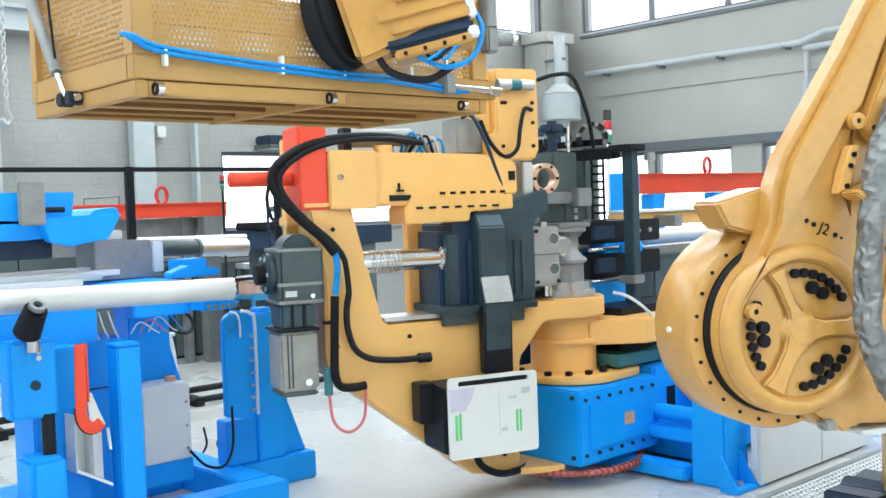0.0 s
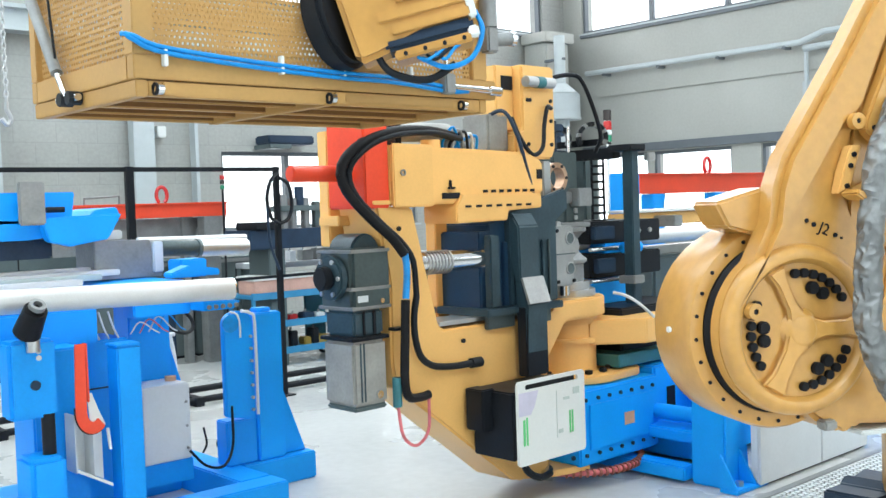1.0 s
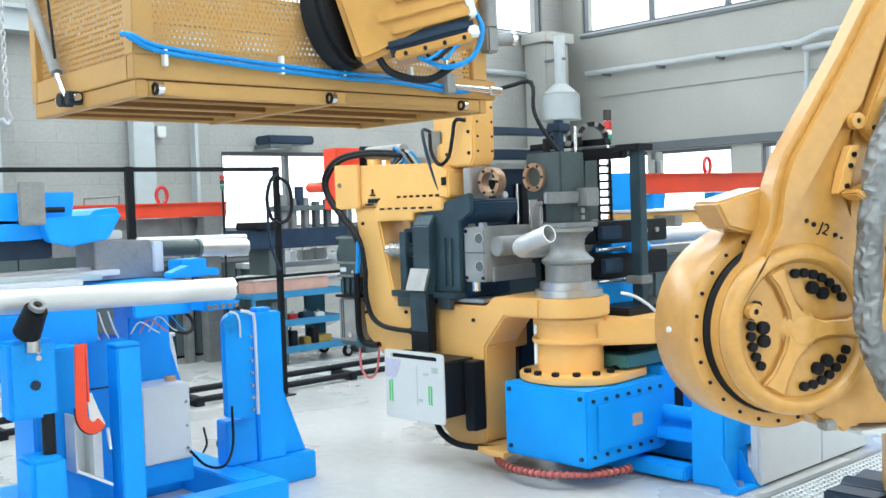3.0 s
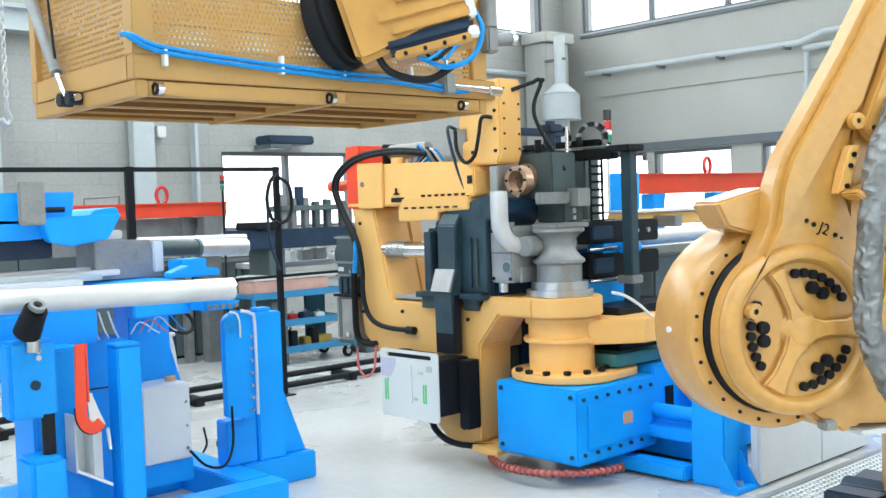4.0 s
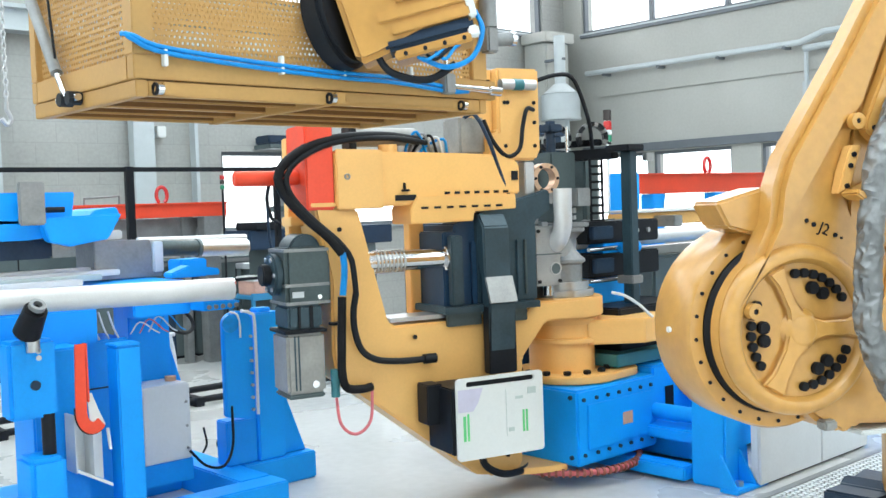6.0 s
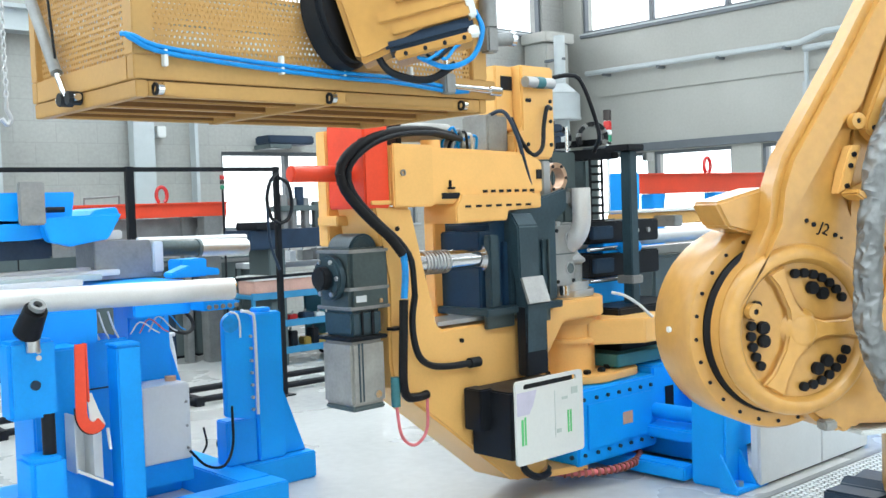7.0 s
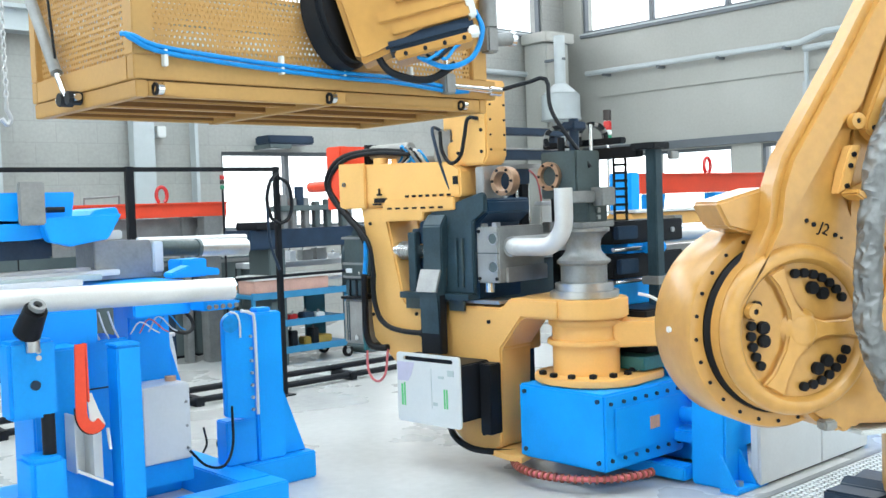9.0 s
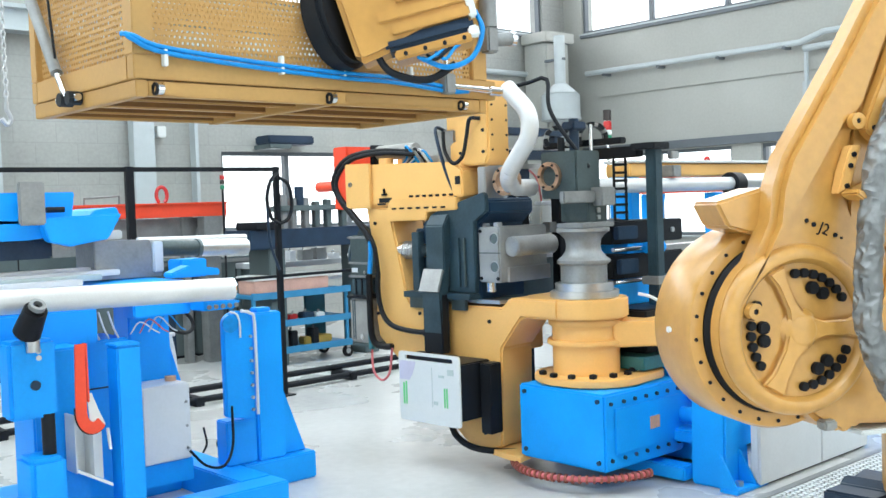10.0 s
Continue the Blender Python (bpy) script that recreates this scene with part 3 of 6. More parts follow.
for x in (0.66, 0.78, 0.90):
    part("clamp_bolt", H(cyl((x, 0.02, 1.40), (x, 0.008, 1.40), 0.016, seg=10)), STL, head)
part("dark_block", H(box(0.28, 1.0, -0.22, 0.35, 0.69, 0.95, 0.01)), BPL, head)
# wiper and upper slide
part("slide_block", H(box(0.015, 0.235, 0.05, 0.33, 1.62, 1.90, 0.008)), GRN, head, "dark green slide block")
part("slide_block", H(box(0.08, 0.26, 0.02, 0.24, 1.476, 1.618, 0.008)), GRN, head)
part("cross_plate", H(box(-0.16, 0.12, -0.005, 0.035, 1.59, 1.66, 0.006)), DST, head)
part("cross_plate", H(box(0.122, 0.25, -0.05, 0.038, 1.57, 1.68, 0.006)), DST, head)
part("mast", H(cyl((0.18, 0.2, 1.9), (0.18, 0.2, 2.10), 0.03)), NAVY, head)
part("mast_rod", H(cyl((0.24, 0.12, 1.9), (0.24, 0.12, 2.06), 0.012)), CHR, head)
part("lower_stud", H(box(0.15, 0.18, 0.008, 0.02, 1.53, 1.56, 0.003)), STL, head)
part("lower_stud", H(box(0.15, 0.18, 0.008, 0.02, 1.49, 1.515, 0.003)), STL, head)
hr = part("fixed_ring", H(ring((-0.01, 0.25, 1.755), (0.028, 0.25, 1.755), 0.086, 0.06)), BRZ, head, "bronze clamp ring")
for k in range(6):
    a = k * math.pi / 3
    part("ring_bolt", H(cyl((-0.016, 0.25 + 0.073 * math.cos(a), 1.755 + 0.073 * math.sin(a)), (-0.01, 0.25 + 0.073 * math.cos(a), 1.755 + 0.073 * math.sin(a)), 0.008, seg=8)), BPL, hr)
part("mast_valve", H(cyl((0.14, 0.27, 1.9), (0.14, 0.27, 1.99), 0.022)), BPL, head)
part("mast_head", H(box(0.12, 0.24, 0.15, 0.25, 2.03, 2.08, 0.008)), NAVY, head)
part("light_hose", H(pipe([(0.06, -0.34, 1.07), (0.11, -0.39, 1.05), (0.17, -0.44, 1.0), (0.23, -0.50, 0.92)], 0.009)), LGR, head, "pale blue air hose")
# upright energy chain
for d in (0.0, 0.075):
    part("chain_side", H(box(0.51 + 0.74 * d, 0.525 + 0.74 * d, 0.165 - 0.66 * d, 0.18 - 0.66 * d, 1.45, 1.86, 0.003)), BPL, head)
for k in range(8):
    part("chain_rung", H(box(-0.005, 0.085, -0.012, 0.012, -0.008, 0.008, 0.002, m=pose(0.515, 0.172, 1.47 + 0.05 * k, 0, 0, -42))), BPL, head)
# die stack on the axis
ds = part("die_base", H(cyl((0, 0, 1.045), (0, 0, 1.085), 0.20, seg=48, bv=0.004)), STL, head)
part("die_ring", H(cyl((0, 0, 1.085), (0, 0, 1.13), 0.17, seg=48, bv=0.004)), STL, head)
part("die_neck", H(cyl((0, 0, 1.13), (0, 0, 1.23), 0.135, seg=40)), DST, head)
b = bmesh.new()
prof = [(0.135, 1.23), (0.155, 1.245), (0.155, 1.26), (0.13, 1.28), (0.105, 1.31), (0.10, 1.345), (0.105, 1.38), (0.13, 1.41), (0.155, 1.425), (0.155, 1.445), (0.0, 1.445)]
loops = [[b.verts.new((r * math.cos(2 * math.pi * k / 40), r * math.sin(2 * math.pi * k / 40), z)) for k in range(40)] for r, z in prof[:-1]]
for A, B in zip(loops, loops[1:]):
    for k in range(40):
        b.faces.new((A[k], A[(k + 1) % 40], B[(k + 1) % 40], B[k]))
b.faces.new(loops[-1])
part("bend_die", H(b), DST, head, "grooved steel bend die")
part("die_cap", H(box(-0.12, 0.17, -0.1, 0.1, 1.447, 1.475, 0.006)), DST, head)

# base frame of the bending machine
bs = thing("bender_stand", "blue welded machine base with angled feet", "machine", (5.4, 3.6, 0))
part("floor_beam", box(4.74, 4.86, 3.322, 4.3, 0.02, 0.10, 0.01), BLU, bs)
part("bed", box(5.06, 9.5, 3.45, 4.5, 0.05, 0.22, 0.015), BLU, bs)
part("guide_rail", cyl((4.98, 3.325, 0.34), (4.98, 4.2, 0.34), 0.045), BLU, bs)
part("cross_beam", box(4.88, 5.05, 3.322, 4.3, 0.20, 0.27, 0.01), BLU, bs)
part("rail", box(5.06, 9.5, 3.40, 3.52, 0.40, 0.47, 0.01), BLU, bs)
part("web", box(5.3, 9.5, 3.52, 3.58, 0.222, 0.8, 0.01), BLU, bs)
ft = part("stand", prism([(4.80, 0.0), (5.06, 0.0), (5.04, 0.12), (4.98, 0.70), (4.82, 0.70), (4.80, 0.24)], 3.10, 3.32, "xz", 0.012), BLU, bs, "blue angled stand foot")
part("foot_plate", box(4.74, 5.06, 2.99, 3.10, 0.0, 0.025, 0.006), BLU, ft)
part("foot_gusset", prism([(2.995, 0.025), (3.10, 0.025), (3.10, 0.21)], 4.745, 4.765, "yz", 0.003), BLU, ft)
part("foot_gusset", prism([(2.995, 0.025), (3.10, 0.025), (3.10, 0.21)], 4.93, 4.95, "yz", 0.003), BLU, ft)
part("foot_bolt", cyl((4.85, 3.045, 0.025), (4.85, 3.045, 0.05), 0.025, seg=6), STL, ft)
part("cable", pipe([(5.0, 3.3, 0.6), (4.9, 3.28, 0.45), (4.98, 3.26, 0.38), (5.1, 3.24, 0.5)], 0.015), GRY, bs)
# bed, blue uprights and feed line behind
fd = thing("tube_feed_line", "tube feed bed with blue uprights", "machine", (7, 4.6, 0))
part("upright", box(6.14, 6.26, 4.72, 4.92, 0.0, 1.80, 0.01), BLU, fd)
part("upright", box(8.0, 8.2, 4.6, 4.8, 0.0, 1.5, 0.01), BLU, fd)
part("rail", box(5.9, 10.5, 4.45, 4.60, 1.2, 1.26, 0.006), STL, fd)
part("bed", box(5.9, 10.5, 4.35, 5.0, 0.4, 1.2, 0.02), DGR, fd)
part("hood", box(5.6, 5.75, 4.7, 5.0, 1.40, 1.9, 0.01), GRN, fd)
part("gripper_arm", box(5.05, 5.8, 4.55, 4.62, 1.40, 1.47, 0.006), DST, fd)
bx = thing("gripper_frame", "dark gripper frame with chrome guide rods behind the die", "machine", (5.0, 4.75, 0))
part("post", box(4.95, 5.1, 4.76, 4.9, 0.0, 1.33, 0.01), BPL, bx)
part("plate", box(4.66, 5.08, 4.74, 4.78, 1.31, 1.83, 0.006), NAVY, bx)
part("top_strip", box(4.63, 5.16, 4.70, 4.737, 1.832, 1.862, 0.004), STL, bx)
part("shelf", box(4.60, 5.30, 4.66, 4.95, 1.23, 1.262, 0.006), STL, bx)
part("lower_box", box(4.62, 5.35, 4.70, 5.0, 0.95, 1.228, 0.01), DGR, bx)
part("slide_car", box(4.56, 4.67, 4.66, 4.735, 1.56, 1.755, 0.006), BPL, bx)
part("car_edge", box(4.545, 4.558, 4.65, 4.70, 1.55, 1.77, 0.003), CHR, bx)
part("car_edge", box(4.672, 4.684, 4.65, 4.70, 1.55, 1.77, 0.003), CHR, bx)
part("car_cap", box(4.60, 4.64, 4.655, 4.70, 1.757, 1.80, 0.004), STL, bx)
part("car_foot", box(4.57, 4.75, 4.655, 4.70, 1.535, 1.556, 0.004), STL, bx)
part("linear_panel", box(4.91, 4.975, 4.66, 4.735, 1.355, 1.725, 0.004), BPL, bx)
part("guide_rod", cyl((4.885, 4.68, 1.262), (4.885, 4.68, 1.73), 0.012, seg=12), CHR, bx)
part("guide_rod", cyl((4.995, 4.68, 1.262), (4.995, 4.68, 1.73), 0.010, seg=12), CHR, bx)
part("guide_rod", cyl((4.60, 4.69, 1.262), (4.60, 4.69, 1.53), 0.012, seg=12), CHR, bx)
part("valve", box(4.64, 4.74, 4.66, 4.735, 1.455, 1.532, 0.006), DGN, bx)
part("valve_face", cyl((4.70, 4.659, 1.50), (4.70, 4.652, 1.50), 0.022, seg=16), STL, bx)
part("sensor", cyl((4.80, 4.735, 1.66), (4.80, 4.70, 1.66), 0.022, seg=16), WHT, bx)
part("white_unit", box(5.10, 5.22, 4.67, 4.76, 1.40, 1.58, 0.008), WHT, bx)
part("unit_lid", box(5.11, 5.21, 4.665, 4.74, 1.583, 1.61, 0.006), LGR, bx)
for z, x0, x1 in ((1.30, 4.58, 5.17), (1.345, 4.66, 5.20)):
    part("cross_rod", cyl((x0, 4.66, z), (x1, 4.66, z), 0.014, seg=12), CHR, bx)
part("rod_clamp", cyl((4.66, 4.67, 1.32), (4.72, 4.67, 1.32), 0.034, seg=18), STL, bx)
part("red_cable", pipe([(5.02, 4.69, 1.82), (5.06, 4.66, 1.76), (5.10, 4.67, 1.66), (5.13, 4.69, 1.60)], 0.007), PNK, bx)
part("red_cable", pipe([(5.20, 4.67, 1.42), (5.25, 4.66, 1.36), (5.24, 4.66, 1.30), (5.15, 4.68, 1.264)], 0.007), PNK, bx)
part("black_cable", pipe([(4.76, 4.69, 1.45), (4.80, 4.67, 1.38), (4.88, 4.66, 1.36), (4.93, 4.68, 1.42)], 0.008), BPL, bx)
part("rail", box(4.63, 5.52, 4.80, 4.88, 1.895, 1.96, 0.005), NAVY, bx)
part("rail_top", box(4.63, 5.52, 4.795, 4.885, 1.962, 1.975, 0.003), STL, bx)
part("rail", box(4.63, 5.52, 4.80, 4.88, 2.06, 2.112, 0.005), NAVY, bx)
# energy chains arched over the rails
for cx, cy, rr in ((0.40, 0.34, 0.075), (0.505, 0.14, 0.085)):
    for k in range(15):
        a = math.radians(-20 + 220 * k / 14)
        part("chain_link", H(box(-0.017, 0.017, -0.045, 0.045, -0.014, 0.014, 0.004, m=pose(cx + 0.74 * rr * math.cos(a), cy - 0.66 * rr * math.cos(a), 2.0 + rr * math.sin(a)) @ Matrix.Rotation(radians(-42), 4, "Z") @ Matrix.Rotation(math.pi / 2 - a, 4, "Y"))), BPL if k % 3 else DST, bx)
part("rail_post", box(5.42, 5.49, 4.81, 4.87, 1.262, 2.06, 0.005), NAVY, bx)

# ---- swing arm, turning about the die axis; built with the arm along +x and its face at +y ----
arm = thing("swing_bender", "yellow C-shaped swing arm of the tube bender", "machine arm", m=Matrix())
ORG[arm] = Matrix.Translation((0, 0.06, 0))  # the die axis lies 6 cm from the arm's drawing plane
out = [(1.62, 1.615), (1.385, 1.60), (1.24, 1.02), (1.215, 0.985), (0.42, 0.985), (0.36, 1.045), (0.0, 1.045), (0.0, 0.93), (0.27, 0.93), (0.43, 0.74), (0.45, 0.15), (0.55, 0.10), (0.74, 0.13), (1.32, 0.58), (1.53, 0.74), (1.55, 0.86), (1.545, 1.25)]
part("c_frame", prism(out, 0.03, 0.32, "xz", 0.012), YEL, arm, "thick yellow C-shaped frame")
part("hub", cyl((0, 0.06, 0.93), (0, 0.06, 1.043), 0.25, seg=48, bv=0.008), YEL, arm)
part("hub_web", box(0.0, 0.42, -0.24, 0.09, 0.935, 1.040, 0.006), YEL, arm)
part("back_web", prism([(1.56, 1.58), (1.38, 1.56), (1.25, 1.0), (0.45, 0.97), (0.45, 0.70), (1.3, 0.62), (1.53, 0.8)], -0.10, 0.02, "xz", 0.01), YEL, arm)
part("rear_slab", box(1.46, 1.645, -0.085, -0.005, 1.42, 1.985, 0.006), YEL, arm)
part("rear_ledge", box(1.36, 1.67, -0.06, 0.10, 1.52, 1.57, 0.006), YEL, arm)
part("web_bar", box(0.86, 0.95, -0.08, 0.0, 1.0, 1.56, 0.006), YEL, arm)
part("bottom_plate", box(0.05, 0.62, 0.0, 0.25, 0.09, 0.125, 0.006), YEL, arm)
part("slide_rail", box(0.45, 1.22, 0.10, 0.30, 1.0, 1.022, 0.003), STL, arm, "bright steel slide rail")
part("cap_plate", box(1.30, 1.64, 0.05, 0.33, 1.616, 1.636, 0.004), YEL, arm)
part("slot", box(1.40, 1.48, 0.331, 0.334, 1.62, 1.632, 0), BPL, arm)
# bolts
for u, z in ((1.5, 1.5), (1.5, 0.9), (0.5, 0.9), (0.56, 0.22), (1.1, 0.92)):
    part("bolt", cyl((u, 0.34, z), (u, 0.350, z), 0.012, seg=8), BPL, arm)
# clamp cylinder through the frame
part("cylinder_rod", cyl((0.86, 0.26, 1.32), (1.54, 0.26, 1.32), 0.055), CHR, arm, "chrome cylinder rod")
part("cylinder_collar", cyl((0.835, 0.26, 1.32), (0.885, 0.26, 1.32), 0.076, bv=0.004), CHR, arm)
for k in range(8):
    part("thread_ring", cyl((1.12 + k * 0.022, 0.26, 1.32), (1.13 + k * 0.022, 0.26, 1.32), 0.060, seg=18), STL, arm)
# servo motor and gearbox on the end
mo = part("servo_gearbox", box(1.552, 1.79, 0.09, 0.34, 1.13, 1.42, 0.02), GRN, arm, "dark green-grey servo gearbox")
part("gear_hood", cyl((1.67, 0.12, 1.40), (1.67, 0.30, 1.40), 0.085, seg=28, bv=0.01), DGN, mo)
part("gear_face", cyl((1.79, 0.215, 1.285), (1.835, 0.215, 1.285), 0.105, seg=32, bv=0.01), DGN, mo)
part("shaft_end", cyl((1.835, 0.215, 1.285), (1.88, 0.215, 1.285), 0.055, seg=24, bv=0.006), BPL, mo)
for z in (1.405, 1.232, 1.142):
    part("cast_seam", box(1.560, 1.797, 0.083, 0.347, z - 0.008, z + 0.008, 0.004), DST, mo)
part("oil_plug", cyl((1.62, 0.34, 1.17), (1.62, 0.352, 1.17), 0.012, seg=10), CHR, mo)
part("rating_plate", box(1.70, 1.76, 0.341, 0.344, 1.17, 1.20, 0), LGR, mo)
for k in range(6):
    a = k * math.pi / 3
    part("bolt", cyl((1.835, 0.215 + 0.085 * math.cos(a), 1.285 + 0.085 * math.sin(a)), (1.843, 0.215 + 0.085 * math.cos(a), 1.285 + 0.085 * math.sin(a)), 0.011, seg=8), STL, mo)
nk = part("motor_neck", box(1.605, 1.785, 0.12, 0.335, 1.012, 1.13, 0.012), DGN, arm)
part("neck_web", box(1.655, 1.675, 0.336, 0.343, 1.015, 1.128, 0.003), BPL, nk)
part("neck_web", box(1.72, 1.735, 0.336, 0.343, 1.015, 1.128, 0.003), BPL, nk)
part("neck_flange", box(1.59, 1.812, 0.105, 0.357, 0.992, 1.011, 0.004), BPL, nk)
mt = part("servo_motor", box(1.60, 1.80, 0.115, 0.345, 0.69, 0.99, 0.014), GRY, arm, "grey servo motor with cooling grooves")
for u in (1.735, 1.755):
    part("groove", box(u, u + 0.008, 0.3455, 0.348, 0.71, 0.98, 0), DGN, mt)
part("end_cap", box(1.605, 1.795, 0.12, 0.34, 0.665, 0.689, 0.008), DGR, mt)
part("plug", cyl((1.66, 0.36, 0.735), (1.66, 0.345, 0.735), 0.018), CHR, mt)
part("connector", cyl((1.56, 0.36, 0.80), (1.56, 0.36, 0.66), 0.022), TEAL, arm)
part("pink_cable", pipe([(1.56, 0.36, 0.68), (1.54, 0.37, 0.52), (1.46, 0.37, 0.46), (1.38, 0.37, 0.52), (1.36, 0.36, 0.68)], 0.008), PNK, arm)
part("blue_tube", pipe([(1.505, 0.385, 1.40), (1.50, 0.392, 1.30), (1.515, 0.395, 1.17)], 0.017), HOB, arm)
part("lower_hose", pipe([(1.52, 0.397, 1.165), (1.525, 0.395, 1.05), (1.53, 0.39, 0.90), (1.53, 0.385, 0.77), (1.50, 0.375, 0.70), (1.42, 0.365, 0.685), (1.36, 0.36, 0.69)], 0.022), BLK, arm, "thick black hose")
part("hose_clamp", box(1.50, 1.57, 0.32, 0.372, 1.02, 1.035, 0.003), BPL, arm)
part("thin_hose", pipe([(1.44, 0.386, 1.177), (1.455, 0.38, 1.08), (1.448, 0.376, 0.975), (1.41, 0.37, 0.88), (1.33, 0.364, 0.826), (1.20, 0.358, 0.805), (1.05, 0.35, 0.800)], 0.017), BPL, arm)
part("hose_socket", cyl((1.055, 0.347, 0.800), (0.985, 0.347, 0.800), 0.026), BPL, arm)
part("lower_cable", pipe([(0.78, 0.42, 0.30), (0.74, 0.42, 0.20), (0.62, 0.40, 0.135), (0.45, 0.33, 0.12), (0.3, 0.15, 0.11)], 0.02), BPL, arm)
arcp = [(0.44 * math.cos(radians(q)), 0.06 + 0.44 * math.sin(radians(q)), 0.085) for q in range(15, 176, 10)]
part("spring_cable", pipe(arcp, 0.016, n=3), PNK, arm, "reddish coiled cable under the gearbox")
for q in range(40, 176, 5):
    p_ = Vector((0.44 * math.cos(radians(q)), 0.06 + 0.44 * math.sin(radians(q)), 0.085))
    d_ = Vector((-math.sin(radians(q)), math.cos(radians(q)), 0)) * 0.007
    part("coil", cyl(p_ - d_, p_ + d_, 0.025, seg=12), COIL, arm)
part("skirt", prism([(0.30, 0.06), (0.52, 0.10), (0.50, 0.36), (0.36, 0.40), (0.22, 0.42)], 0.10, 0.135, "xy", 0.004), YEL, arm)
# control box
cbx = part("control_box", box(0.52, 1.03, 0.323, 0.605, 0.33, 0.67, 0.008), BPL, arm, "black control box with a white front plate")


def rounded(u0, u1, z0, z1, r, n=6):
    return [(cx + r * math.cos(radians(q + 90 * k / n)), cz + r * math.sin(radians(q + 90 * k / n))) for cx, cz, q in ((u1 - r, z1 - r, 0), (u0 + r, z1 - r, 90), (u0 + r, z0 + r, 180), (u1 - r, z0 + r, 270)) for k in range(n + 1)]


def slotted(outer, inner, y0, y1):
    """A plate with one slot through it."""
    b = bmesh.new()
    L = [[b.verts.new((u, y, z)) for u, z in o] for o in (outer, inner) for y in (y0, y1)]
    n = len(outer)
    for A, B in ((L[0], L[2]), (L[1], L[3]), (L[0], L[1]), (L[2], L[3])):
        for k in range(n):
            b.faces.new((A[k], A[(k + 1) % n], B[(k + 1) % n], B[k]))
    bmesh.ops.recalc_face_normals(b, faces=b.faces)
    return b


b = slotted(rounded(0.497, 1.013, 0.30, 0.722, 0.022), rounded(0.55, 0.955, 0.675, 0.702, 0.012), 0.608, 0.621)
part("front_plate", b, WHT, cbx, "white front plate with a handle slot")
part("slot_shade", box(0.56, 0.955, 0.596, 0.604, 0.672, 0.705, 0), BPL, cbx)
for q, mm in (((1.02, 1.032, 0.46, 0.60), GRE), ((1.04, 1.055, 0.46, 0.59), GRE), ((0.672, 0.684, 0.47, 0.585), GRE), ((0.692, 0.704, 0.47, 0.585), GRE), ((0.80, 0.802, 0.46, 0.70), GPR), ((0.70, 0.745, 0.645, 0.66), GPR), ((0.62, 0.67, 0.665, 0.70), GPR), ((0.755, 0.79, 0.48, 0.5), GPR)):
    part("print", box(q[0] - 0.077, q[1] - 0.077, 0.6215, 0.6235, q[2] - 0.06, q[3] - 0.06, 0), mm, cbx)
part("print", prism([(1.005, 0.55), (1.005, 0.665), (0.86, 0.665), (0.89, 0.59), (0.92, 0.55)], 0.6215, 0.623, "xz", 0), LIL, cbx)
part("mount_block", box(0.43, 0.515, 0.325, 0.43, 0.24, 0.66, 0.006), BPL, arm)
part("mount_block", box(1.01, 1.10, 0.342, 0.464, 0.47, 0.68, 0.006), BPL, arm)

# clamp slide on the arm
slide = new("clamp_slide", mesh_of("clamp_slide", prism([(0.42, 1.655), (0.42, 1.82), (0.50, 1.87), (0.95, 1.885), (1.508, 1.897), (1.508, 1.61), (1.02, 1.61)], 0.05, 0.33, "xz", 0.01), YEL))
slide.parent = arm
slide["label"] = "yellow upper clamp beam with a red end block"
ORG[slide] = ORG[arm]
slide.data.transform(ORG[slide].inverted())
part("red_block", box(1.510, 1.66, 0.04, 0.325, 1.60, 2.03, 0.008), RED, slide, "red-orange end block")
part("red_rod", cyl((1.66, 0.20, 1.768), (1.99, 0.20, 1.768), 0.038, bv=0.006), RED, slide, "red-orange protruding rod")
part("lower_plate", prism([(0.46, 1.655), (0.46, 1.575), (0.72, 1.565), (0.73, 1.515), (1.10, 1.51), (1.10, 1.59), (1.06, 1.655)], 0.10, 0.35, "xz", 0.006), YEL, slide)
for k in range(7):
    part("slot", box(0.55 + 0.075 * k, 0.59 + 0.075 * k, 0.351, 0.354, 1.588, 1.600, 0), BPL, slide)
    part("slot", box(0.50 + 0.06 * k, 0.53 + 0.06 * k, 0.331, 0.336, 1.662, 1.676, 0), BPL, slide)
# black plate on the beam's face, painted as the shade of a recess
part("recess", box(1.06, 1.18, 0.331, 0.336, 1.635, 1.665, 0), BPL, slide)
part("eyelet", ring((1.45, 0.352, 1.765), (1.45, 0.36, 1.765), 0.016, 0.009, seg=14), DST, slide)
part("tap", box(1.10, 1.145, 0.331, 0.352, 1.682, 1.694, 0.004), BPL, slide)
part("tap_stem", box(1.12, 1.133, 0.331, 0.345, 1.694, 1.728, 0.003), BPL, slide)
hd = part("head_block", prism([(0.32, 1.84), (0.62, 1.84), (0.62, 1.98), (0.56, 2.0), (0.56, 2.35), (0.29, 2.35), (0.29, 1.90)], 0.135, 0.33, "xz", 0.012), YEL, slide, "tall yellow clamp head")
for u, z in ((0.33, 1.92), (0.33, 2.05), (0.33, 2.16), (0.52, 1.92), (0.52, 2.16), (0.5, 2.16)):
    part("bolt", cyl((u, 0.33, z), (u, 0.338, z), 0.011, seg=8), BPL, hd)
for k in range(5):
    for v in (0.165, 0.295):
        part("side_bolt", cyl((0.29, v, 1.93 + 0.09 * k), (0.283, v, 1.93 + 0.09 * k), 0.007, seg=8), BPL, hd)
part("head_back", box(0.561, 0.70, 0.14, 0.27, 2.0, 2.345, 0.008), YEL, hd)
